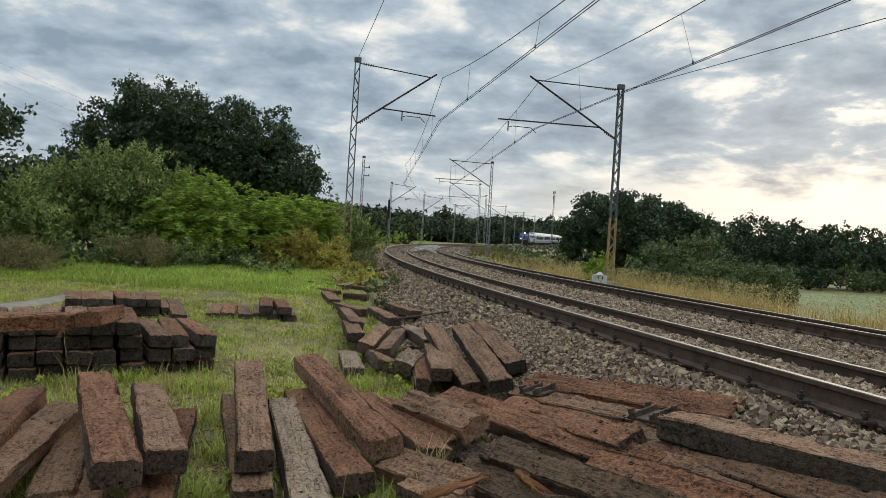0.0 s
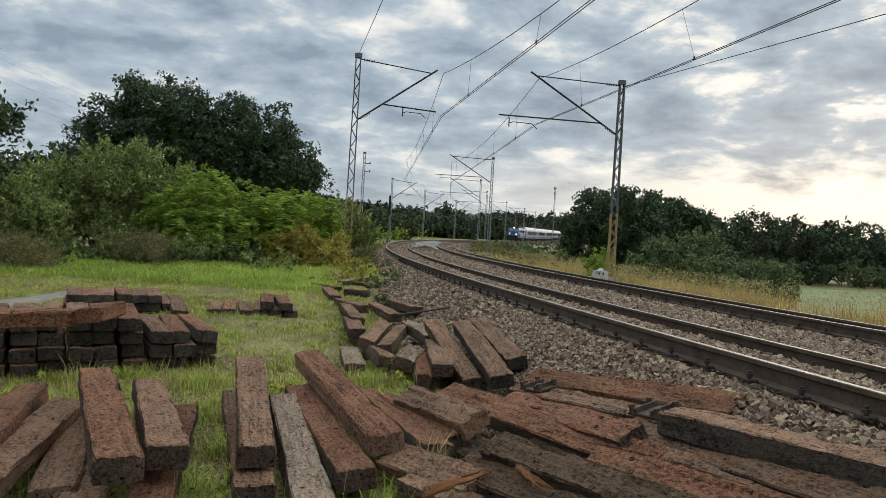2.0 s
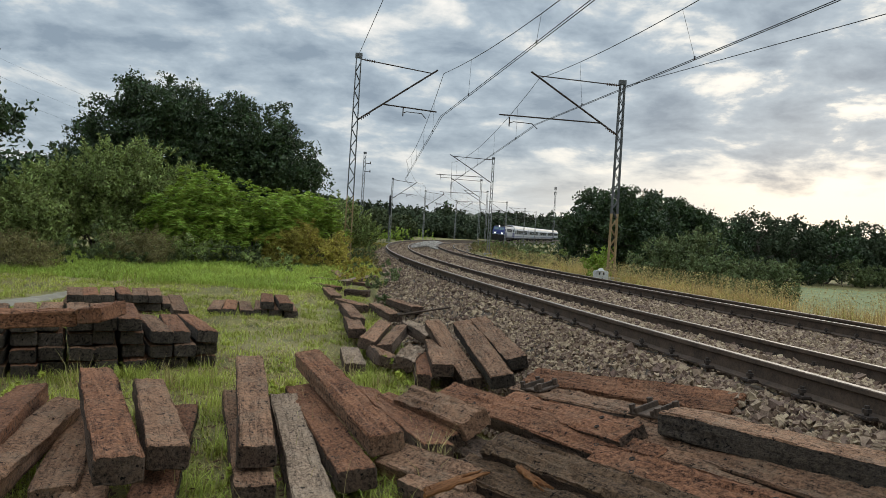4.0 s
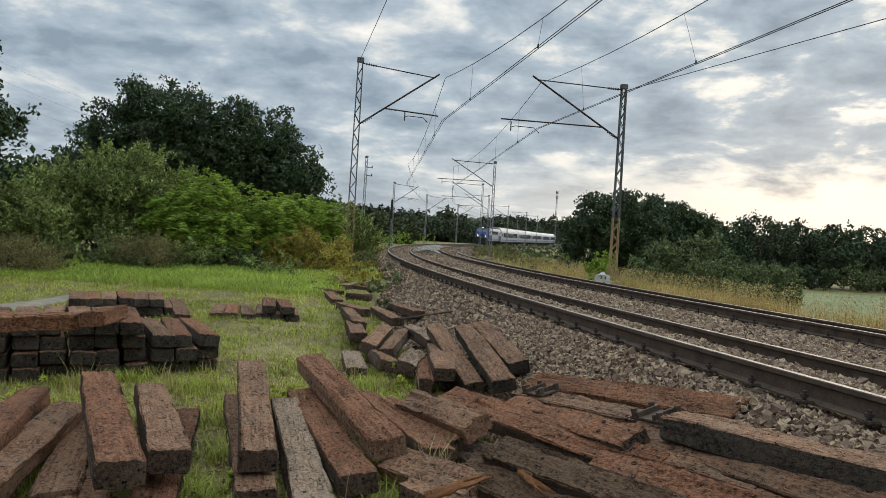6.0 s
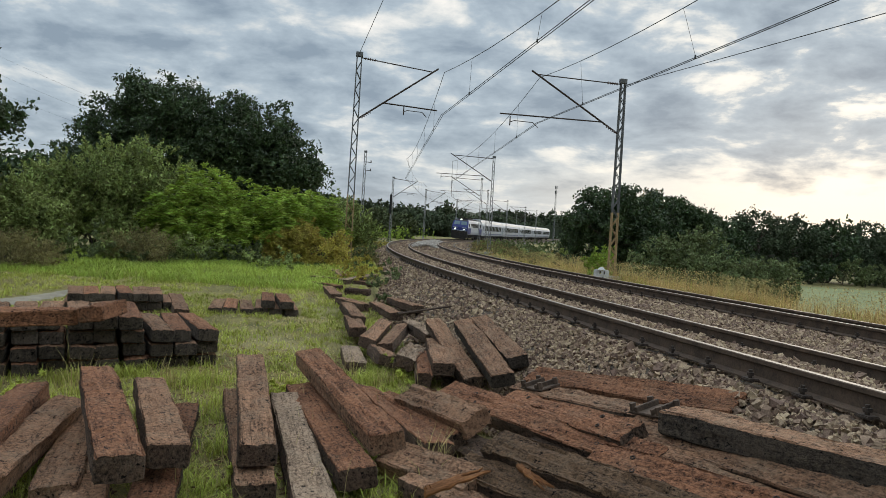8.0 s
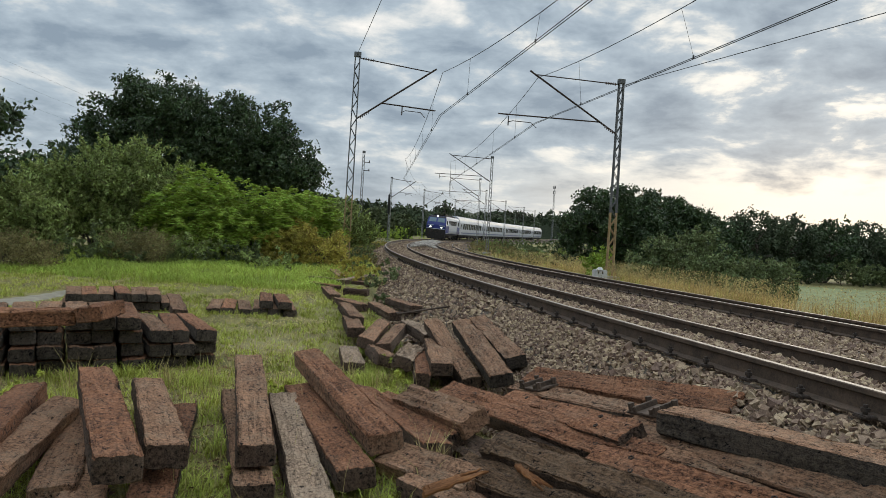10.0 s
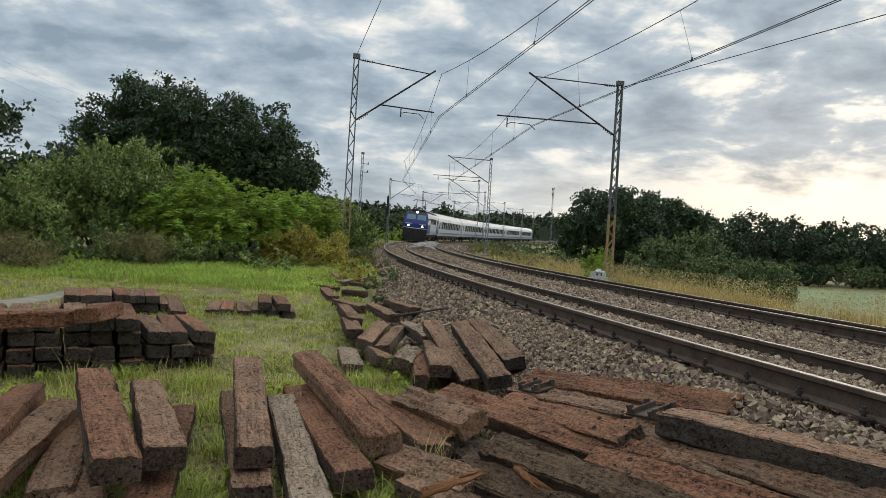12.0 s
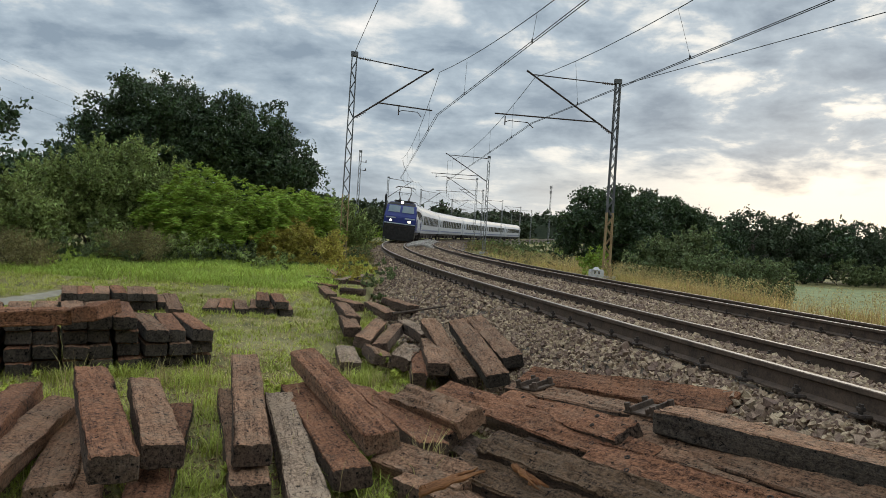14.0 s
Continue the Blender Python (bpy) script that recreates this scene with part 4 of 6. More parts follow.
# beyond the second track, down the bank
DARKTREE = "dark broad tree rising from below the railway bank"
build_tree("bank_tree", land(13.4, 62), 8.5, 7, 8.6, 31, M_OAK, 36000, 0.125, DARKTREE, "tree", 0.05, 0.75, 150, crowd=12, spread=0.17,
           lobes=[(-1.4, 7.0, 1.5), (0.6, 7.2, 1.5), (-3.0, 5.6, 1.4), (2.4, 6.6, 1.5), (-2.4, 3.6, 1.9), (0.3, 4.8, 2.1), (2.6, 4.2, 2.0), (0.0, 2.2, 2.0), (-3.2, 1.9, 1.5)])
build_tree("bank_tree", land(18.6, 66), 7.0, 6, 8.8, 32, M_OAK, 27000, 0.125, DARKTREE, "tree", 0.05, 0.75, 120, crowd=12, spread=0.17,
           lobes=[(-1.2, 7.2, 1.5), (0.6, 7.0, 1.5), (2.2, 6.0, 1.3), (-1.8, 4.8, 1.8), (0.8, 4.6, 1.9), (2.9, 4.2, 1.3), (0.0, 2.4, 2.0)])
build_tree("rust_tree", land(19.6, 74), 4.6, 4, 9.2, 35, M_RUSTLEAF, 16000, 0.11, "tree with rust-tinged autumn leaves behind the dark trees", "tree", 0.5, 0.7, 50, crowd=12, spread=0.17)
build_tree("bank_bush", land(15.5, 50), 7.0, 6, 5.4, 33, M_BANKLEAF, 22000, 0.105, "grey-green bush on the lower bank", "bush", 0.0, 0.8, 70, stems=5)
build_tree("bank_bush", land(20.5, 52), 6.0, 5, 3.9, 34, M_BANKLEAF, 17000, 0.105, "low green bush on the lower bank", "bush", 0.0, 0.7, 60, stems=5)
for i, (x, y, w, h) in enumerate(((33, 104, 10, 9.5), (40, 116, 12, 10.2), (47, 118, 12, 11.6), (54, 122, 11, 10.6), (60, 122, 11, 10.0), (67, 124, 12, 10.2), (74, 126, 12, 9.8), (28, 88, 8, 8.0), (82, 128, 12, 10))):
    build_tree("field_edge_tree", land(x, y), w, w, h, 40 + i, (M_FARLEAF, M_OAK, M_FARLEAF)[i % 3], 8500, 0.23, "dark tree in the row along the field edge", "tree", 0.02, 1.0, 110, "trees along the field", crowd=10, spread=0.2)


def build_woods(name, label, places, leaf, seed, size, per):
    """Far woods as one body of leaf clumps."""
    rng = np.random.RandomState(seed)
    vs, fs, n = [], [], 0
    for x, y, w, h in places:
        z = land(x, y).z
        blobs = np.array(make_blobs(rng, w, w * 0.7, 0, h * 0.85, 34, w * 0.17)) + [x, y, z, 0]
        v, f = leaf_cards(crown_points(rng, blobs, per, 0.3, 3, 0.25), size, rng)
        vs.append(v); fs.append(f + n); n += len(v)
    ob = new(name, mesh_of(name, np.concatenate(vs), np.concatenate(fs), leaf))
    tagged(ob, label, "woodland", kind="stuff")


rw = random.Random(4)


def outside(places, gap):
    """Keeps what stands clear of the line on its outer side."""
    _, d = line_coords([q[0] for q in places], [q[1] for q in places])
    return [q for q, e in zip(places, d) if e < -gap - q[2] * 0.5]


build_woods("far_woods", "dark mixed woodland closing the valley beyond the curve", outside([(-46 + 3.6 * i + rw.uniform(-3, 3), 205 + 3.4 * i + rw.uniform(-25, 40), rw.uniform(9, 14), rw.uniform(6.5, 10)) for i in range(34)], 9), M_FARLEAF, 61, 0.6, 2600)
def build_ridge():
    """Closed canopy of the wooded ridge on the horizon, lumpy with crowns."""
    az, rad = np.radians(np.arange(-38, 46, 0.14)), np.array([392, 396, 400, 406, 412, 420, 430, 445, 465, 500.0])
    A, R = np.meshgrid(az, rad)
    X, Y = R * np.sin(A), R * np.cos(A)
    lumps = np.array([noise.noise(Vector((x * 0.11, y * 0.11, 1.0))) * 1.8 + noise.noise(Vector((x * 0.035, y * 0.035, 5.0))) * 1.4 + noise.noise(Vector((x * 0.33, y * 0.33, 2.0))) * 1.6 for x, y in zip(X.ravel(), Y.ravel())]).reshape(X.shape)
    up = np.interp(rad, [392, 396, 412, 445, 500], [0.0, 0.55, 0.8, 1.0, 1.05])[:, None]
    Z = land_height(X, Y) + up * 11.0 + lumps * np.minimum(1, up * 1.4)
    nx = len(az)
    idx = np.arange(X.size).reshape(X.shape)
    f = np.stack([idx[:-1, :-1], idx[:-1, 1:], idx[1:, 1:], idx[1:, :-1]], -1).reshape(-1, 4)
    tagged(new("ridge_woods", mesh_of("ridge_woods", np.stack([X, Y, Z], -1).reshape(-1, 3), f, M_RIDGE)), "low wooded ridge on the horizon", "woodland", kind="stuff")


build_ridge()
build_woods("ridge_trees", "trees standing along the wooded ridge on the horizon", [(410 * math.sin(q) + rw.uniform(-6, 6), 398 * math.cos(q) + rw.uniform(-8, 14), rw.uniform(9, 14), rw.uniform(12.0, 17.0)) for q in np.radians(np.arange(-30, 44, 0.85))], M_FARLEAF, 66, 1.0, 750)
build_woods("hollow_trees", "dark trees behind the line where the train appears", outside([(30 + 2.6 * i + rw.uniform(-1, 1), 336 + rw.uniform(-8, 14), rw.uniform(8, 11), rw.uniform(9.5, 12.5)) for i in range(12)], 5), M_FARLEAF, 67, 0.75, 1500)
build_woods("closing_woods", "dark trees closing the view where the line leaves", [(30 + 4.2 * i + rw.uniform(-2, 2), 402 + rw.uniform(-8, 14), rw.uniform(10, 14), rw.uniform(7, 11)) for i in range(13)], M_FARLEAF, 65, 0.7, 2200)
build_woods("near_curve_thicket", "light green and yellow thicket along the outside of the curve", outside([(-22 + 2.1 * i + rw.uniform(-1, 1), 105 + 5.6 * i + rw.uniform(-4, 4), rw.uniform(4, 7), rw.uniform(3.5, 6.5)) for i in range(20)], 6), M_FARMIX, 63, 0.3, 2400)
build_woods("left_thicket", "dense dark thicket behind the willow bushes", [(-44 + 2.7 * i + rw.uniform(-1, 1), 48 + rw.uniform(-6, 6), rw.uniform(5, 8), rw.uniform(3.5, 6.0)) for i in range(9)], M_OAK, 64, 0.22, 2600)
build_tree("alder_tree", land(-13.95, 20.5), 4.8, 5, 8.0, 71, M_OAK, 28000, 0.072, "dark-leaved tree reaching in with open ragged branches", "tree", 0.12, 0.62, 60)
for i, (x, y, w, h) in enumerate(((22.0, 61, 6, 4.2), (26, 72, 6, 4.0), (22.5, 54, 4, 2.4), (34, 98, 8, 5), (41, 106, 8, 4.5), (47, 110, 8, 4.2), (53, 112, 8, 4.0), (60, 114, 8, 4.2), (67, 116, 9, 4.5), (75, 118, 9, 4.5), (19, 98, 9, 9))):
    build_tree("bank_bush", land(x, y), w, w * 0.8, h, 80 + i, M_BANKLEAF if i % 3 else M_OAK, 5000, 0.165, "dull green bush below the railway bank", "bush", 0.0, 0.7, 45, "bushes below the bank", stems=3)


# ---- small things of the line ----
M_LIME = material("whitewashed_concrete", (0.40, 0.39, 0.36), (0.62, 0.61, 0.57), 5, 0.9, 0.3)
M_BLACKPAINT = material("black_sign_paint", (0.015, 0.015, 0.015), (0.03, 0.03, 0.03), 5, 0.7, 0.0)
FASTENING = fastening_mesh()


def build_fastenings(track, mid, level):
    for k in range(0, 46):
        s = -3 + k * 0.6
        for side in (-1, 1):
            for inner in (-1, 1):
                f = new("rail_fastening", FASTENING)
                f.parent = track
                q = on_line(s, mid + side * GAUGE / 2 + inner * 0.115, level - side * CANT / 2 - 0.165)
                f.matrix_local = Matrix.Translation(q) @ Matrix.Rotation(-heading(s), 4, "Z")


build_fastenings(track_one, 0.0, 0.0)
build_fastenings(track_two, SPACING, DZ2)


def build_tie_plates():
    for f in (0.16, 0.80):
        bm = bmesh.new()
        box(bm, (-0.17, -0.11, 0.0), (0.17, 0.11, 0.018), 0.004)
        for sx in (-1, 1):
            box(bm, (sx * 0.085 - 0.014, -0.11, 0.014), (sx * 0.085 + 0.014, 0.11, 0.055), 0.004)
            for sy in (-1, 1):
                rod(bm, (sx * 0.135, sy * 0.085, 0.0), (sx * 0.135, sy * 0.085, 0.075), 0.024, n=6)
        ob = part("tie_plate", bm, M_RAIL, plate_sleeper, "rusty iron tie plate with bolts")
        ob.matrix_local = pose((f - 0.5) * 2.6, 0, 0.006, 0, 0, 4)


build_tie_plates()


def build_marker():
    m = Matrix.Translation(on_line(22.6, SPACING + 2.35, -0.55)) @ Matrix.Rotation(radians(14), 4, "Z")
    t = thing("kilometre_stone", "whitewashed concrete kilometre stone with black figures", "marker stone", m)
    bm = bmesh.new()
    box(bm, (-0.26, -0.12, 0), (0.26, 0.12, 0.52), 0.03)
    bmesh.ops.create_cone(bm, cap_ends=True, segments=4, radius1=0.30, radius2=0.12, depth=0.1, matrix=pose(0, 0, 0.56, 0, 0, 45) @ Matrix.Diagonal((1.15, 0.5, 1, 1)))
    part("block", bm, M_LIME, t)
    for x, z, w, h in ((-0.10, 0.36, 0.06, 0.1), (0.06, 0.36, 0.06, 0.1), (0.0, 0.16, 0.08, 0.1)):
        bm = bmesh.new()
        box(bm, (x - w / 2, -0.128, z), (x + w / 2, -0.12, z + h), 0.002)
        part("figure_bar", bm, M_BLACKPAINT, t)


build_marker()


def build_signal():
    t = thing("railway_signal", "slim signal post with a long black signal head", "railway signal", Matrix.Translation(on_line(91.2, -3.72, -0.6)))
    bm = bmesh.new()
    rod(bm, (0, 0, 0), (0, 0, 6.1), 0.06, 0.05, 10)
    part("post", bm, M_STEEL, t)
    bm = bmesh.new()
    box(bm, (-0.13, -0.16, 3.6), (0.13, 0.06, 6.0), 0.05)
    part("signal_head", bm, M_BLACKPAINT, t)
    bm = bmesh.new()
    box(bm, (-0.3, -0.3, -0.3), (0.3, 0.3, 0.1), 0.03)
    part("footing", bm, M_CONCRETE, t)


build_signal()


def build_tower():
    x, y = 36.5, 262.0
    t = thing("radio_tower", "thin distant steel radio tower above the trees", "radio tower", Matrix.Translation(land(x, y)))
    h = 19.0
    for k in range(3):
        w = k * 2.094
        bm = bmesh.new()
        rod(bm, (0.4 * math.cos(w), 0.4 * math.sin(w), -0.5), (0.18 * math.cos(w), 0.18 * math.sin(w), h), 0.05, 0.04, 5)
        part("leg", bm, M_STEEL, t)
    bm = bmesh.new()
    for i in range(16):
        z0, z1 = i * h / 16, (i + 1) * h / 16
        for k in range(3):
            a, b = k * 2.094, (k + 1) * 2.094
            r0, r1 = 0.4 - 0.22 * i / 16, 0.4 - 0.22 * (i + 1) / 16
            rod(bm, (r0 * math.cos(a), r0 * math.sin(a), z0), (r1 * math.cos(b), r1 * math.sin(b), z1), 0.03, n=4)
    part("lacing", bm, M_STEEL, t)
    bm = bmesh.new()
    for z in (h - 0.5, h - 2.2):
        box(bm, (-0.36, -0.25, z - 0.6), (-0.2, 0.25, z + 0.4), 0.04)
        box(bm, (0.2, -0.25, z - 0.6), (0.36, 0.25, z + 0.4), 0.04)
    part("antenna", bm, M_STEEL, t)


build_tower()


def build_path():
    """A sandy cart track that crosses the meadow behind the stacks."""
    pts = [(-7.9, 9.0), (-7.75, 12.0), (-7.65, 13.9), (-7.62, 15.1), (-7.60, 16.0), (-7.5, 16.6)]
    vs, fs = [], []
    n = 40
    for i in range(n + 1):
        f = i / n * (len(pts) - 1)
        k = min(int(f), len(pts) - 2)
        a, b = Vector((*pts[k], 0)), Vector((*pts[k + 1], 0))
        c = a.lerp(b, f - k)
        u = (b - a).normalized()
        nrm = Vector((-u.y, u.x, 0))
        wd = 0.58 * (1 - 0.8 * (i / n) ** 3) * (1 + 0.15 * math.sin(i * 1.9))
        for e in (-1, -0.33, 0.33, 1):
            q = c + nrm * e * wd * 0.6
            z = float(land_height(np.array([q.x]), np.array([q.y]))[0]) + 0.035 - 0.03 * abs(e)
            vs.append((q.x, q.y, z))
    for i in range(n):
        for k in range(3):
            a = i * 4 + k
            fs.append((a, a + 1, a + 5, a + 4))
    tagged(new("path", mesh_of("path", vs, fs, M_PATH, True)), "pale sandy cart track through the grass", "path", kind="structure")


build_path()


def build_field():
    xs, ys = np.arange(22, 180, 3.0), np.arange(30, 104, 2.0)
    me = grid_mesh("field", xs, ys, lambda X, Y: land_height(X, Y) + 0.04, M_FIELD)
    tagged(new("field", me), "pale green meadow below the railway bank", "field", kind="structure")


build_field()

M_CHIP = material("torn_wood_splinter", (0.10, 0.040, 0.016), (0.34, 0.150, 0.058), 9, 0.85, 0.5, stretch=(0.3, 2, 2), fine=50)


def build_splinters():
    """Freshly torn slivers of wood lying in bundles on the heap."""
    bundles = (((0.0, 4.32, -0.575), (0.33, 4.72, -0.555), 0.034), ((0.46, 4.95, -0.53), (0.66, 4.28, -0.505), 0.030), ((0.56, 4.70, -0.52), (0.62, 4.28, -0.50), 0.024))
    rs = random.Random(17)
    slivers = []
    for p, q, w in bundles:
        for k in range(4):
            da, db = (Vector((rs.uniform(-0.03, 0.03), rs.uniform(-0.05, 0.05), rs.uniform(0, 0.012))) for _ in range(2))
            slivers.append((Vector(p) + da, Vector(q) + db, w * rs.uniform(0.5, 1.1), 3 + 5 * len(slivers)))
    for a, b, w, seed in slivers:
        a, b = Vector(a), Vector(b)
        bm = bmesh.new()
        ln = (b - a).length
        prev = None
        for i in range(9):
            f = i / 8
            q = noise.noise(Vector((f * 9, seed, 0)))
            ww = w * max(0.08, (1 - f) ** 0.7) * (1 + 0.8 * q)
            y0 = 0.03 * noise.noise(Vector((f * 4, seed, 4)))
            z = 0.012 * q
            ring = [bm.verts.new(((f - 0.5) * ln, y0 + y * ww, z + h * (1 - 0.7 * f))) for y, h in ((-0.5, 0), (-0.1, -0.025), (0.5, -0.005), (0.3, 0.022), (-0.25, 0.012))]
            if prev:
                for k in range(5):
                    j = (k + 1) % 5
                    bm.faces.new((prev[k], prev[j], ring[j], ring[k]))
            else:
                bm.faces.new(ring[::-1])
            prev = ring
        bm.faces.new(prev)
        bmesh.ops.recalc_face_normals(bm, faces=bm.faces)
        ob = part("wood_splinter", bm, M_CHIP, None)
        ob.matrix_world = sleeper_pose(a, b, 15)
        tagged(ob, "bright orange freshly torn wood splinter on the sleepers", "wood splinter", "torn splinters")


build_splinters()


def build_rod():
    t = thing("iron_rod", "thin rusty iron rod lying across the sleepers", "iron rod")
    bm = bmesh.new()
    rod(bm, (-0.68, 13.64, -0.56), (0.42, 14.35, -0.40), 0.018, n=8)
    part("shaft", bm, M_RAIL, t)
    bm = bmesh.new()
    rod(bm, (-0.74, 13.60, -0.57), (-0.66, 13.65, -0.555), 0.035, n=8)
    part("hook", bm, M_RAIL, t)


build_rod()


def build_screw_holes():
    """Rusty iron collars left in the screw holes of the newer sleepers."""
    bm = bmesh.new()
    n = 10
    rings = [[bm.verts.new((r * math.cos(6.2832 * k / n), r * math.sin(6.2832 * k / n), z)) for k in range(n)] for r, z in ((0.018, -0.006), (0.018, 0.003), (0.011, 0.004), (0.010, -0.03))]
    for a, b in zip(rings, rings[1:]):
        for k in range(n):
            j = (k + 1) % n
            bm.faces.new((a[k], a[j], b[j], b[k]))
    bm.faces.new(rings[-1][::-1])
    bmesh.ops.recalc_face_normals(bm, faces=bm.faces)
    me = bpy.data.meshes.new("screw_collar")
    bm.to_mesh(me); bm.free()
    me.materials.append(M_IRON)
    for ob in [o for o in scene.objects if o.name.startswith("railway_sleeper") and o.get("label") == RED and o.matrix_world.translation.x > 0.5]:
        half = max(abs(v.co.x) for v in ob.data.vertices)
        for x, y in ((-0.62, 0.05), (-0.52, -0.06), (0.55, 0.06), (0.64, -0.05)):
            c = new("screw_collar", me)
            c.parent = ob
            c.matrix_local = pose(x * half, y, -0.001)


build_screw_holes()


def build_debris():
    """Bark crumbs and chips trodden into the ground round the heap."""
    rng = np.random.RandomState(44)
    n = 2600
    x, y = rng.uniform(-4.2, 1.2, n), rng.uniform(3.4, 10.5, n)
    s, d = line_coords(x, y)
    k = d < -1.9
    x, y = x[k], y[k]
    n = len(x)
    c = np.stack([x, y, land_height(x, y) + 0.012], 1)
    a = rng.uniform(0, 6.28, n)
    u = np.stack([np.cos(a), np.sin(a), rng.uniform(-0.25, 0.25, n)], 1)
    w = np.stack([-np.sin(a), np.cos(a), rng.uniform(-0.2, 0.2, n)], 1)
    ln, wd = (0.035 * rng.lognormal(0, 0.5, n))[:, None], (0.010 * rng.lognormal(0, 0.4, n))[:, None]
    t = np.array([0, 0, 0.008])
    v = np.stack([c - u * ln - w * wd, c - u * ln + w * wd, c + u * ln + w * wd * 0.6, c + u * ln - w * wd * 0.6, c - u * ln * 0.7 + t, c + u * ln * 0.8 + t], 1).reshape(-1, 3)
    f0 = np.array([(0, 3, 5), (0, 5, 4), (1, 4, 5), (1, 5, 2), (0, 4, 1), (3, 2, 5)])
    f = (f0[None] + np.arange(n)[:, None, None] * 6).reshape(-1, 3)
    tagged(new("wood_debris", mesh_of("wood_debris", v, f, M_CRUMB)), "brown bark crumbs and wood chips on the grass", "debris", kind="stuff")


M_CRUMB = material("bark_crumbs", (0.05, 0.028, 0.018), (0.24, 0.14, 0.085), 3, 0.95, 0, island=0.5)
build_debris()


# ---- grass, weeds and stones ----
M_BLADE = material("green_grass_blades", (0.15, 0.175, 0.028), (0.50, 0.52, 0.105), 0.5, 0.75, 0, island=0.5, translucent=0.3)
M_MEADOW = material("lush_meadow_blades", (0.14, 0.195, 0.028), (0.44, 0.54, 0.095), 0.5, 0.75, 0, island=0.4, translucent=0.3)
M_STRAW = material("dry_straw_grass", (0.28, 0.22, 0.085), (0.56, 0.46, 0.21), 0.6, 0.85, 0, island=0.3, translucent=0.25)
M_GOLD = material("golden_seeding_grass", (0.29, 0.19, 0.070), (0.66, 0.47, 0.20), 0.5, 0.85, 0, island=0.3, translucent=0.25)


def blades(rng, roots, height, width, bend):
    """Bent three-faced blades rooted on the land."""
    n = len(roots)
    a = rng.uniform(0, 2 * math.pi, n)
    u = np.stack([np.cos(a), np.sin(a), np.zeros(n)], 1)
    side = np.stack([-np.sin(a), np.cos(a), np.zeros(n)], 1)
    h = (height * rng.uniform(0.45, 1.3, n))[:, None]
    w = (width * rng.uniform(0.6, 1.3, n))[:, None]
    bd = (bend * rng.uniform(0.2, 1.4, n))[:, None] * h
    up = np.array([0, 0, 1.0])
    v = np.stack([roots - side * w, roots + side * w, roots + u * bd * 0.35 + up * h * 0.6 - side * w * 0.7,
                  roots + u * bd * 0.35 + up * h * 0.6 + side * w * 0.7, roots + u * bd + up * h * 0.95], 1).reshape(-1, 3)
    i = np.arange(n)[:, None] * 5
    return v, np.concatenate([i + [0, 1, 3], i + [0, 3, 2], i + [2, 3, 4]], 1).reshape(-1, 3)


def scatter(rng, n, x0, x1, y0, y1, keep):
    x, y = rng.uniform(x0, x1, n), rng.uniform(y0, y1, n)
    k = keep(x, y)
    x, y = x[k], y[k]
    return np.stack([x, y, land_height(x, y) - 0.01], 1)


def tufts(rng, roots, count, spread):
    """Several blade roots round each tuft."""
    r = np.repeat(roots, count, 0)
    r[:, :2] += rng.normal(size=(len(r), 2)) * spread
    return r


def patchy(x, y, scale, seed):
    """A soft random field between 0 and 1 over the land."""
    return np.array([0.5 + 0.5 * noise.noise(Vector((a * scale, b * scale, seed))) for a, b in zip(x, y)])


def grass_body(name, label, mat, pieces):
    vs, fs, n = [], [], 0
    for v, f in pieces:
        vs.append(v); fs.append(f + n); n += len(v)
    tagged(new(name, mesh_of(name, np.concatenate(vs), np.concatenate(fs), mat)), label, "grass", kind="stuff")


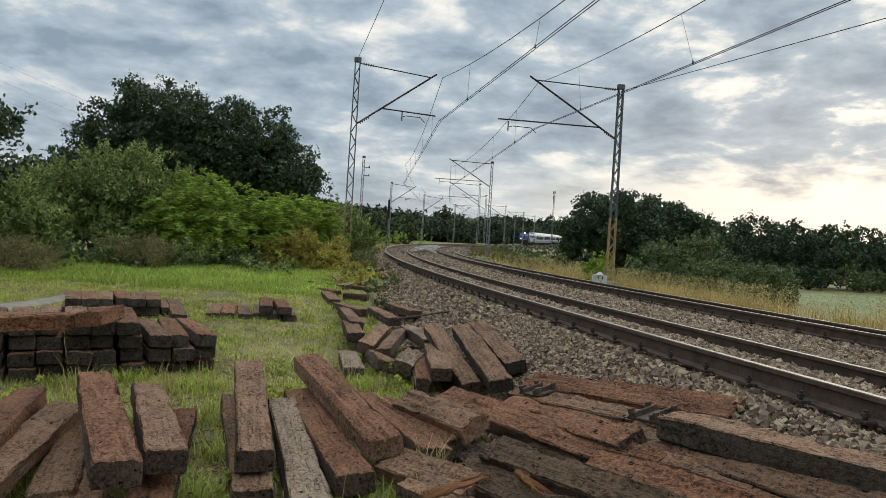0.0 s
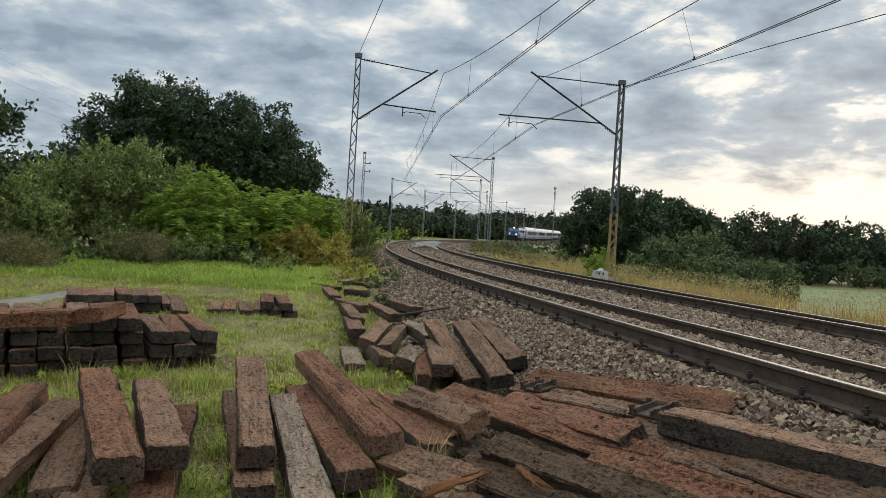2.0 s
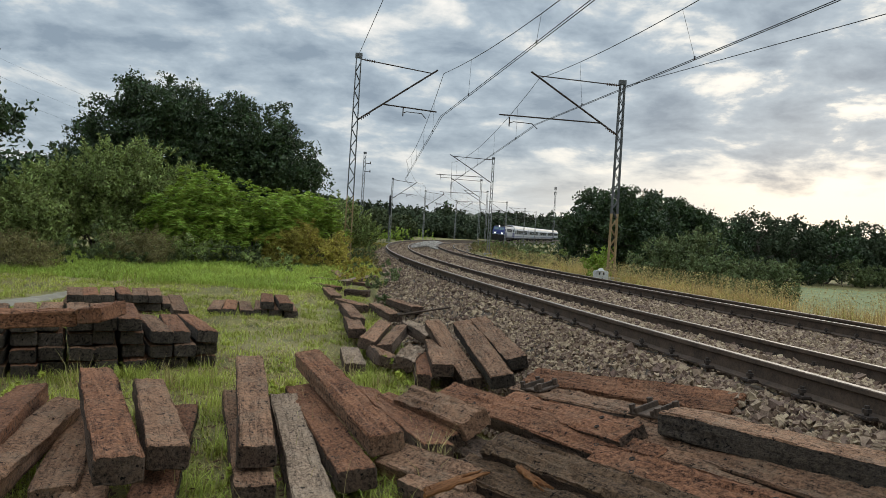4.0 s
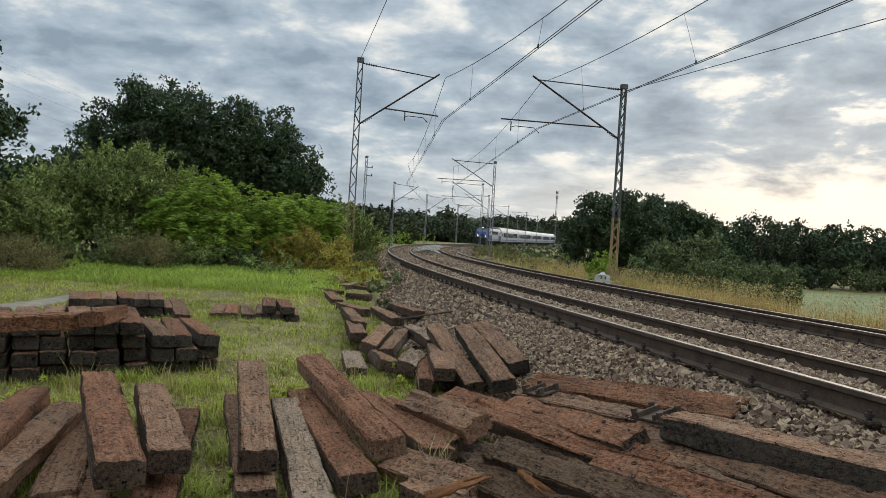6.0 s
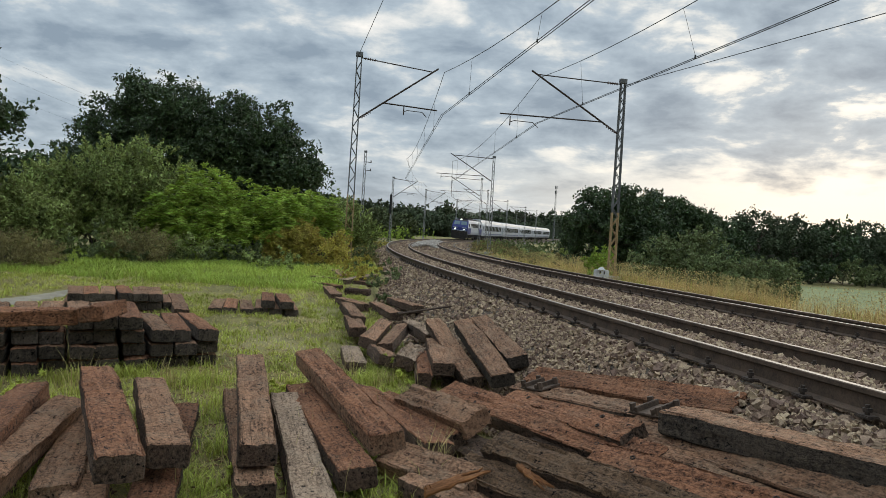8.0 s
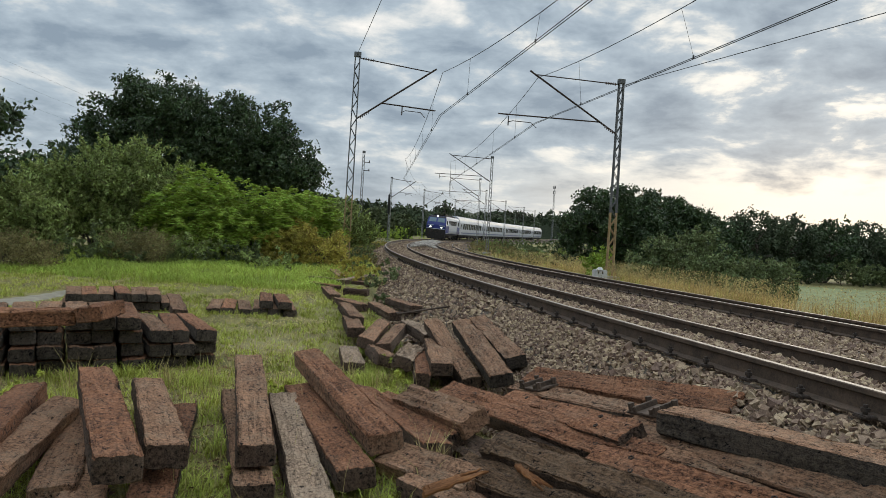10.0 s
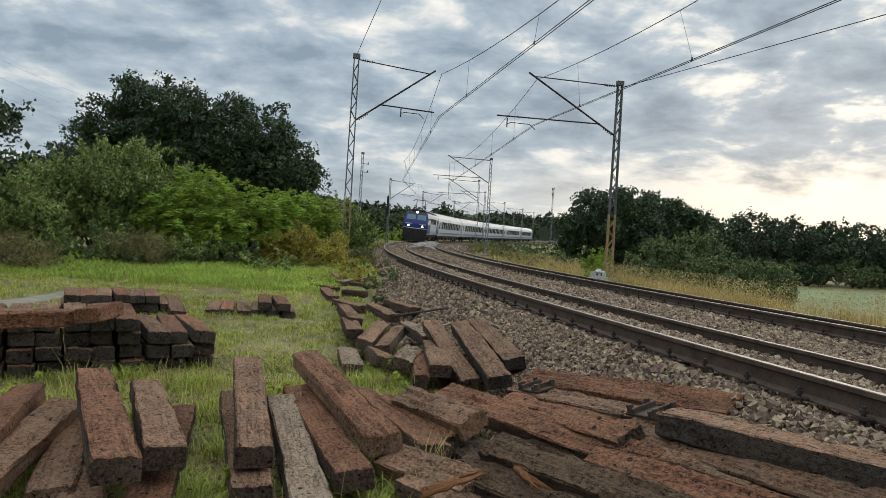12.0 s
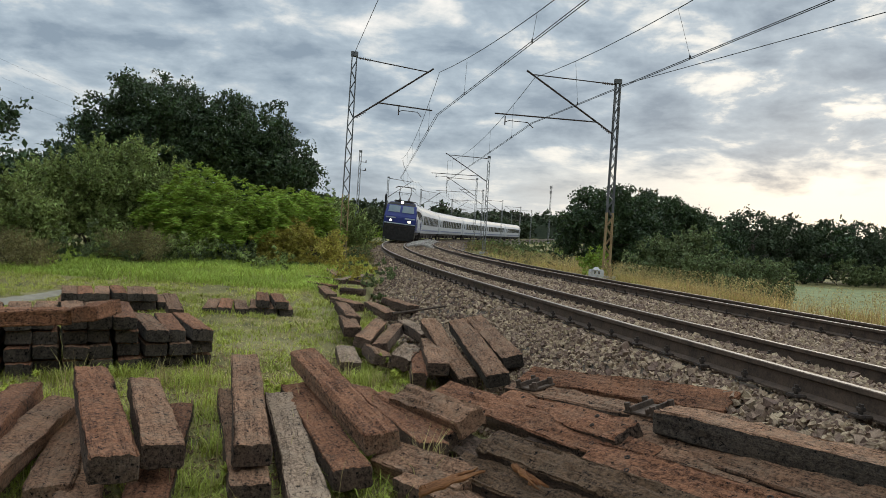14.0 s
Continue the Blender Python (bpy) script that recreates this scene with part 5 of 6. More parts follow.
def build_grass():
    rng = np.random.RandomState(8)

    def meadow(lim, thresh, seed, scale=0.9):
        def keep(x, y):
            s, d = line_coords(x, y)
            way = np.interp(y, (9.0, 12.0, 13.9, 15.1, 16.1, 17.0, 18.0), (-7.9, -7.75, -7.65, -7.62, -7.58, -7.3, -6.5))
            return ((np.abs(x - way) > 0.45) | (y > 16.2)) & (d < lim) & (np.abs(x) < 0.62 * y + 0.4) & (patchy(x, y, scale, seed) + rng.uniform(-0.25, 0.25, len(x)) > thresh)
        return keep
    greens = [
        blades(rng, tufts(rng, scatter(rng, 5200, -5.5, 1.0, 3.2, 9, meadow(-2.0, 0.52, 2.0, 1.3)), 11, 0.04), 0.065, 0.0034, 1.3),
        blades(rng, tufts(rng, scatter(rng, 700, -4.5, 1.0, 3.4, 9.5, meadow(-1.9, 0.58, 7.0, 1.6)), 18, 0.05), 0.12, 0.0045, 0.6),
        blades(rng, tufts(rng, scatter(rng, 9000, -11, 0.5, 9, 20, meadow(-2.0, 0.49, 3.0, 1.1)), 11, 0.045), 0.085, 0.0055, 1.1),
    ]
    spots = np.array([(-2.75, 4.45), (-2.95, 4.8), (-2.55, 4.2), (-3.05, 5.2), (-3.3, 5.7), (0.22, 8.15), (-0.12, 10.5), (-0.72, 8.8), (-1.38, 4.35), (-0.15, 5.0), (-3.6, 6.9), (-3.1, 7.2)] + [(-2.54, 5.56), (-2.59, 6.04), (-2.33, 4.92), (-2.42, 5.78), (-2.35, 5.2), (-1.5, 4.92), (-1.6, 5.79), (-1.75, 6.79), (-1.47, 4.58), (-2.0, 7.4), (-3.3, 8.6), (-2.75, 7.9), (-2.6, 8.3), (-0.6, 8.6), (-0.5, 7.9), (-0.75, 9.4), (0.55, 8.7), (0.42, 8.6), (-0.55, 5.1), (-0.42, 5.6), (-0.15, 11.2), (-0.6, 14.2), (-1.0, 10.7), (-1.4, 7.7), (-3.6, 7.9), (-3.3, 8.2)])
    spots = np.concatenate([spots + rng.normal(size=spots.shape) * 0.12 for _ in range(9)])
    greens.append(blades(rng, tufts(rng, np.concatenate([spots, land_height(spots[:, 0], spots[:, 1])[:, None]], 1), 26, 0.075), 0.125, 0.0045, 1.3))
    grass_body("green_grass", "short olive-green grass between the sleepers and stacks", M_BLADE, greens)
    grass_body("meadow_grass", "longer bright green grass in front of the bushes", M_MEADOW, [
        blades(rng, tufts(rng, scatter(rng, 7500, -16, -2.6, 18.5, 28, meadow(-2.6, 0.30, 4.0, 0.4)), 9, 0.10), 0.17, 0.008, 1.1),
    ])
    straws = [
        blades(rng, scatter(rng, 70000, -5.5, 1.0, 3.2, 9, meadow(-2.0, 0.40, 5.0)), 0.04, 0.0034, 2.4),
        blades(rng, scatter(rng, 95000, -11, 0.5, 9, 20, meadow(-2.0, 0.43, 6.0, 0.5)), 0.035, 0.006, 2.6),
        blades(rng, scatter(rng, 1500, -4.5, 1.2, 3.6, 10, meadow(-1.7, 0.6, 9.0, 1.5)), 0.32, 0.003, 0.5),
    ]
    stems = np.array([(-3.45, 7.5), (-2.7, 7.9), (-1.9, 8.2), (-1.75, 8.0), (0.0, 5.35), (0.05, 5.15), (-0.6, 8.3), (-1.0, 8.6)])
    stems = np.concatenate([stems + rng.normal(size=stems.shape) * 0.06 for _ in range(5)])
    straws.append(blades(rng, tufts(rng, np.concatenate([stems, land_height(stems[:, 0], stems[:, 1])[:, None]], 1), 7, 0.04), 0.36, 0.0035, 0.6))
    grass_body("dry_grass", "dry straw-coloured mown grass lying on the ground", M_STRAW, straws)

    def toe(x, y):
        s, d = line_coords(x, y)
        return (d < -1.75) & (d > -4.2)
    grass_body("lineside_grass", "coarse yellow-green grass creeping onto the ballast edge", M_BLADE, [
        blades(rng, scatter(rng, 90000, -9, -1.0, 22, 75, toe), 0.20, 0.008, 0.6)])

    def verge(rng, n, s0, s1, r0, r1):
        s, d = rng.uniform(s0, s1, n), SPACING + rng.uniform(r0, r1, n)
        x, y, th = (np.interp(s, LINE_S, q) for q in (LINE_X, LINE_Y, LINE_TH))
        x, y = x + d * np.cos(th), y - d * np.sin(th)
        k = patchy(x, y, 0.8, 12.0) + rng.uniform(-0.2, 0.2, n) > 0.45
        return np.stack([x[k], y[k], land_height(x[k], y[k]) - 0.02], 1)
    stalks = [np.concatenate([tufts(rng, verge(rng, 3000, 3, 48, 2.0, 6.5), 10, 0.10), tufts(rng, verge(rng, 1500, -1, 20, 1.7, 6.0), 9, 0.14)]), tufts(rng, verge(rng, 320, 46, 120, 2.2, 6.0), 8, 0.2)]
    tall = tufts(rng, verge(rng, 1100, 1, 44, 2.0, 6.5), 5, 0.14)
    grass_body("golden_verge", "tall golden seeding grass along the railway verge", M_GOLD, [
        blades(rng, stalks[0], 0.40, 0.0045, 0.8),
        blades(rng, tall, 0.72, 0.004, 0.4),
        blades(rng, stalks[1], 0.55, 0.014, 0.5),
    ])
    heads = np.repeat(tall, 9, 0) + np.stack([rng.normal(size=len(tall) * 9) * 0.05, rng.normal(size=len(tall) * 9) * 0.05, rng.uniform(0.35, 0.78, len(tall) * 9)], 1)
    grass_body("seed_heads", "pale feathery seed heads above the verge grass", M_STRAW, [leaf_cards(heads, 0.022, rng, slim=0.4)])
    grass_body("green_verge", "green undergrowth among the dry verge grass", M_BLADE, [
        blades(rng, tufts(rng, verge(rng, 1000, 8, 60, 2.6, 7.5), 8, 0.10), 0.36, 0.006, 0.8),
    ])


build_grass()


def build_weeds(name, label, mat, seed, places, size, per):
    """Low leafy weeds as one body."""
    rng = np.random.RandomState(seed)
    vs, fs, n = [], [], 0
    for x, y, w, h in places:
        z = land(x, y).z
        blobs = np.array(make_blobs(rng, w, w, 0, h, 8, h * 0.28)) + [x, y, z, 0]
        v, f = leaf_cards(crown_points(rng, blobs, per, 0.1), size, rng, slim=0.35)
        vs.append(v); fs.append(f + n); n += len(v)
    tagged(new(name, mesh_of(name, np.concatenate(vs), np.concatenate(fs), mat)), label, "weeds", kind="stuff")


def along(rng, n, s0, s1, d0, d1, w, h):
    out = []
    for _ in range(n):
        q = on_line(rng.uniform(s0, s1), rng.uniform(d0, d1))
        k = rng.uniform(0.7, 1.3)
        out.append((q.x, q.y, w * k, h * k))
    return out


rv = random.Random(21)
build_weeds("lineside_weeds", "yellow-green weeds along the outer edge of the ballast", M_YELLOWLEAF, 91, along(rv, 44, 24, 70, -6.0, -3.4, 1.3, 0.9) + along(rv, 90, 16, 80, -3.4, -2.0, 0.8, 0.35), 0.05, 210)
build_weeds("lineside_shrubs", "green shrubs beside the far masts", M_SUMAC, 92, along(rv, 26, 30, 60, -8.5, -4.2, 1.8, 1.5) + along(rv, 60, 60, 140, -14.0, -4.2, 2.4, 2.0), 0.10, 230)
build_weeds("bank_weeds", "yellowing shrubs on the inner bank of the curve", M_DRYLEAF, 93, along(rv, 110, 40, 130, SPACING + 2.6, SPACING + 7.0, 1.6, 0.75), 0.09, 196)
build_weeds("bank_brush", "olive and brown weeds tangled on the inner bank", M_DRYLEAF, 86, along(rv, 150, 30, 120, SPACING + 2.3, SPACING + 8.0, 1.3, 0.65), 0.07, 182)
build_weeds("bank_shrubs", "dull green shrubs on the inner bank of the curve", M_GREYLEAF, 94, along(rv, 80, 36, 130, SPACING + 3.4, SPACING + 11.0, 2.0, 0.9), 0.10, 196)
build_weeds("valley_thicket", "dark low thicket in the hollow inside the curve", M_BANKLEAF, 98, along(rv, 110, 62, 200, SPACING + 9.0, SPACING + 34.0, 4.0, 2.2), 0.22, 196)
build_weeds("curve_scrub", "olive scrub covering the ground inside the far curve", M_BANKLEAF, 99, along(rv, 170, 105, 330, SPACING + 3.0, SPACING + 18.0, 3.2, 1.1), 0.2, 147)
build_weeds("shoulder_weeds", "olive weeds crowding up to the outer rail", M_BANKLEAF, 100, along(rv, 60, 26, 85, -5.5, -2.2, 1.0, 0.6) + along(rv, 70, 19, 60, -3.0, -1.45, 0.6, 0.28), 0.05, 168)
build_weeds("shoulder_scrub", "withered brown weeds on the shoulder of the ballast", M_DRYLEAF, 87, along(rv, 90, 20, 75, -3.2, -1.35, 0.7, 0.34), 0.04, 240)
build_weeds("outer_tangle", "tangled olive weeds along the outer toe of the ballast", M_BANKLEAF, 83, along(rv, 90, 29, 58, -4.6, -1.75, 0.8, 0.45), 0.045, 230)
build_weeds("outer_straw", "dry stalks and yellowing weeds at the toe of the ballast", M_DRYLEAF, 82, along(rv, 80, 28, 58, -4.4, -1.6, 0.7, 0.42), 0.04, 220)
build_weeds("shoulder_flowers", "yellow flowering weeds beside the outer rail", M_YELLOWLEAF, 89, along(rv, 50, 26, 85, -6.0, -2.4, 0.9, 0.7), 0.05, 240)
build_weeds("hollow_scrub", "dense olive scrub in the hollow beside the verge", M_BANKLEAF, 88, along(rv, 150, 52, 150, SPACING + 6.0, SPACING + 24.0, 3.0, 1.5), 0.15, 182)
build_weeds("mast_shrub", "small pale green shrub at the mast foot", M_SUMAC, 95, along(rv, 5, 25.2, 26.6, SPACING + 3.0, SPACING + 3.8, 0.9, 1.3), 0.06, 500)
build_weeds("meadow_weeds", "leafy weeds at the foot of the thicket", M_GREYLEAF, 96, [(rv.uniform(-17, -4), rv.uniform(23.0, 26.2), rv.uniform(0.8, 1.8), rv.uniform(0.25, 1.15)) for _ in range(34)], 0.06, 420)
build_weeds("thicket_hem", "dark leafy weeds along the front of the thicket", M_BANKLEAF, 85, [(x, 19.9 + (x + 12.5) * 0.85 + rv.uniform(0.0, 1.6), rv.uniform(0.8, 1.5), rv.uniform(0.35, 0.95)) for x in [-12.8 + 0.2 * i for i in range(34)]], 0.05, 420)
build_weeds("shoulder_bush", "small dark green bush at the toe of the ballast", M_BANKLEAF, 84, [(-1.55, 20.6, 1.0, 0.75), (-1.45, 22.2, 0.9, 0.7), (-1.2, 18.6, 0.6, 0.3), (-1.0, 17.2, 0.5, 0.25)], 0.045, 420)
build_weeds("sleeper_weeds", "broad-leaved green weeds growing between the sleepers", M_BLADE, 97, [(-1.45, 4.2, 0.4, 0.16), (-1.3, 5.0, 0.35, 0.14), (-2.6, 5.2, 0.5, 0.2), (-3.0, 5.0, 0.5, 0.2), (0.35, 8.1, 0.4, 0.2), (-0.4, 8.3, 0.4, 0.2), (-0.2, 4.9, 0.3, 0.12), (-3.7, 7.0, 0.6, 0.25), (-0.6, 9.6, 0.6, 0.3), (-0.2, 10.2, 0.5, 0.3), (-1.5, 7.7, 0.4, 0.2)], 0.035, 260)


def stones(name, label, mat, seed, n, s0, s1, d0, d1, size, sink, extra=None, blocky=False):
    """Angular crushed stones lying on the bed."""
    rng = np.random.RandomState(seed)
    s, d = rng.uniform(s0, s1, n), rng.uniform(d0, d1, n)
    for mid in (0.0, SPACING):
        for side in (-1, 1):
            e = mid + side * GAUGE / 2
            d = np.where(np.abs(d - e) < 0.10, e + np.sign(d - e) * (0.10 + rng.uniform(0, 0.08, n)), d)
    x, y, th = (np.interp(s, LINE_S, q) for q in (LINE_X, LINE_Y, LINE_TH))
    z = bed_height(s, d) + rng.uniform(-sink * 0.6, sink * 1.3, n)
    if extra is not None:
        z = z + extra(s, d)
    c = np.stack([x + d * np.cos(th), y - d * np.sin(th), z], 1)
    if blocky:
        base = np.array([(x, y, z) for z in (-1, 1) for y in (-1, 1) for x in (-1, 1)], float) * 0.72
        f0 = np.array([(0, 2, 3), (0, 3, 1), (4, 5, 7), (4, 7, 6), (0, 1, 5), (0, 5, 4), (2, 6, 7), (2, 7, 3), (0, 4, 6), (0, 6, 2), (1, 3, 7), (1, 7, 5)])
    else:
        base = np.array([(1, 0, 0), (-1, 0, 0), (0, 1, 0), (0, -1, 0), (0, 0, 1), (0, 0, -1)], float)
        f0 = np.array([(0, 2, 4), (2, 1, 4), (1, 3, 4), (3, 0, 4), (2, 0, 5), (1, 2, 5), (3, 1, 5), (0, 3, 5)])
    m = len(base)
    v = base[None] * rng.uniform(0.7, 1.2, (n, m, 1)) + rng.uniform(-0.34, 0.34, (n, m, 3))
    v *= (size * rng.lognormal(0, 0.26, n))[:, None, None] * rng.uniform(0.55, 1.3, (n, 1, 3))
    q = rng.normal(size=(n, 4)); q /= np.linalg.norm(q, axis=1)[:, None]
    w_, x_, y_, z_ = q.T
    R = np.stack([1 - 2 * (y_ ** 2 + z_ ** 2), 2 * (x_ * y_ - z_ * w_), 2 * (x_ * z_ + y_ * w_), 2 * (x_ * y_ + z_ * w_), 1 - 2 * (x_ ** 2 + z_ ** 2), 2 * (y_ * z_ - x_ * w_),
                  2 * (x_ * z_ - y_ * w_), 2 * (y_ * z_ + x_ * w_), 1 - 2 * (x_ ** 2 + y_ ** 2)], 1).reshape(n, 3, 3)
    v = np.einsum("nij,nkj->nki", R, v) + c[:, None]
    f = (f0[None] + np.arange(n)[:, None, None] * m).reshape(-1, 3)
    tagged(new(name, mesh_of(name, v.reshape(-1, 3), f, mat)), label, "stones", kind="stuff")


stones("ballast_stones", "sharp grey and brown crushed stones on the shoulder of the bed", M_STONE, 101, 34000, -1, 7, -2.4, 1.2, 0.023, 0.022, blocky=True)
stones("ballast_stones", "brown crushed stones between the near rails and under the second track", M_STONE, 106, 20000, -1, 7, 1.2, SPACING + 1.4, 0.031, 0.022)
stones("ballast_stones", "crushed stones of the track bed a little farther along", M_STONE, 107, 27000, 7, 19, -2.4, SPACING + 1.5, 0.036, 0.025)
stones("ballast_stones", "crushed stones of the track bed along the curve", M_STONE, 102, 21000, 19, 45, -2.3, SPACING + 1.7, 0.044, 0.028)
stones("ballast_stones", "distant crushed stones of the track bed", M_STONE, 103, 8000, 45, 120, -2.3, SPACING + 2.0, 0.07, 0.03)
stones("ballast_stones", "crushed stones of the track bed behind the viewer", M_STONE, 105, 2500, -12, -1, -2.3, SPACING + 1.6, 0.05, 0.02)
stones("pale_stones", "heap of fresh pale crushed stone between the tracks", M_STONE_NEW, 104, 5000, 54, 95, 0.95, SPACING - 0.95, 0.075, 0.04, lambda s, d: 0.26 * np.sin(np.clip((d - 0.95) / 2.1, 0, 1) * math.pi))


# ---- the train ----
M_BLUE = material("royal_blue_paint", (0.008, 0.018, 0.12), (0.012, 0.026, 0.19), 3, 0.5, 0.03)
M_SILVER = material("light_grey_paint", (0.40, 0.42, 0.45), (0.53, 0.55, 0.58), 2, 0.4, 0.03)
M_COACHBLUE = material("pale_blue_band_paint", (0.26, 0.285, 0.34), (0.34, 0.365, 0.42), 2, 0.4, 0.03)
M_SILLBLUE = material("dull_blue_stripe_paint", (0.07, 0.10, 0.20), (0.11, 0.15, 0.27), 2, 0.4, 0.03)
M_ROOF = material("pale_dusty_roof_paint", (0.25, 0.255, 0.255), (0.36, 0.365, 0.365), 1.5, 0.55, 0.05)
M_UNDER = material("grimy_black_underframe", (0.014, 0.013, 0.012), (0.045, 0.04, 0.036), 4, 0.85, 0.2)
M_GLASS = material("dark_tinted_window_glass", (0.010, 0.013, 0.017), (0.020, 0.025, 0.03), 2, 0.25, 0.0)
M_CABGLASS = material("greenish_cab_glass", (0.10, 0.15, 0.18), (0.15, 0.21, 0.24), 2, 0.08, 0.0)
M_WHITE = material("white_stripe_paint", (0.72, 0.72, 0.72), (0.80, 0.80, 0.80), 2, 0.45, 0.0)
M_LAMP = glow("lit_headlight", (1.0, 0.95, 0.85), 7.0)


def section(z0, z1, half, roof, inset):
    """Half-profile of a vehicle body from sill to crown."""
    return [(half * 0.97, z0), (half, z0 + 0.25), (half, z1), (half - inset * 0.35, z1 + (roof - z1) * 0.42), (half - inset, z1 + (roof - z1) * 0.75), (half * 0.45, roof - 0.05), (0.0, roof)]


def body_mesh(length, prof, colours, nose=0.0):
    """Sweeps a section along x; colours(z) picks the material of each strip."""
    bm = bmesh.new()
    full = prof + [(-y, z) for y, z in prof[-2::-1]]
    xs = [-length / 2, -length / 2 + 0.12, length / 2 - 0.12, length / 2]
    rings = []
    for i, x in enumerate(xs):
        k = 0.985 if i in (0, 3) else 1.0
        rings.append([bm.verts.new((x, y * k, z if z < 3 else z - (1 - k) * 2)) for y, z in full])
    for a, b in zip(rings, rings[1:]):
        for i in range(len(full) - 1):
            q = bm.faces.new((a[i], b[i], b[i + 1], a[i + 1]))
            q.material_index = colours((full[i][1] + full[i + 1][1]) / 2)
        bm.faces.new((a[-1], b[-1], b[0], a[0])).material_index = 0
    for r_ in (rings[0][::-1], rings[-1]):
        bm.faces.new(r_).material_index = 0
    bmesh.ops.recalc_face_normals(bm, faces=bm.faces)
    return bm


def wheel_mesh():
    bm = bmesh.new()
    rod(bm, (0, -0.07, 0), (0, 0.07, 0), 0.49, n=20)
    rod(bm, (0, -0.10, 0), (0, -0.07, 0), 0.52, n=20)
    me = bpy.data.meshes.new("wheel")
    bm.to_mesh(me); bm.free()
    me.materials.append(M_UNDER)
    return me


WHEEL = wheel_mesh()


def bogie(parent, x, base=2.5):
    bm = bmesh.new()
    for sy in (-1, 1):
        box(bm, (x - base / 2 - 0.45, sy * 1.0 - 0.07, 0.42), (x + base / 2 + 0.45, sy * 1.0 + 0.07, 0.74), 0.03)
        for dx in (-base / 2, base / 2):
            box(bm, (x + dx - 0.2, sy * 1.12 - 0.1, 0.32), (x + dx + 0.2, sy * 1.12 + 0.1, 0.66), 0.04)
        rod(bm, (x, sy * 1.08, 0.4), (x, sy * 1.08, 0.95), 0.16, n=10)
    box(bm, (x - 0.35, -1.0, 0.45), (x + 0.35, 1.0, 0.75), 0.03)
    b = part("bogie", bm, M_UNDER, parent)
    for dx in (-base / 2, base / 2):
        for sy in (-1, 1):
            w = new("wheel", WHEEL)
            w.parent = b
            w.matrix_local = pose(x + dx, sy * 0.755, 0.5, 0, 0, 0 if sy < 0 else 180)


def panel(parent, name, mat, x0, x1, y, z0, z1, depth=0.012, label="", front=False):
    """A thin raised panel on a body's side (or its front: then x0..x1 run across)."""
    bm = bmesh.new()
    if front:
        box(bm, (y, x0, z0), (y + depth, x1, z1), 0.004)
    else:
        lo, hi = (y - 0.003, y + depth) if y > 0 else (y - depth, y + 0.003)
        box(bm, (x0, lo, z0), (x1, hi, z1), 0.004)
    return part(name, bm, mat, parent, label)


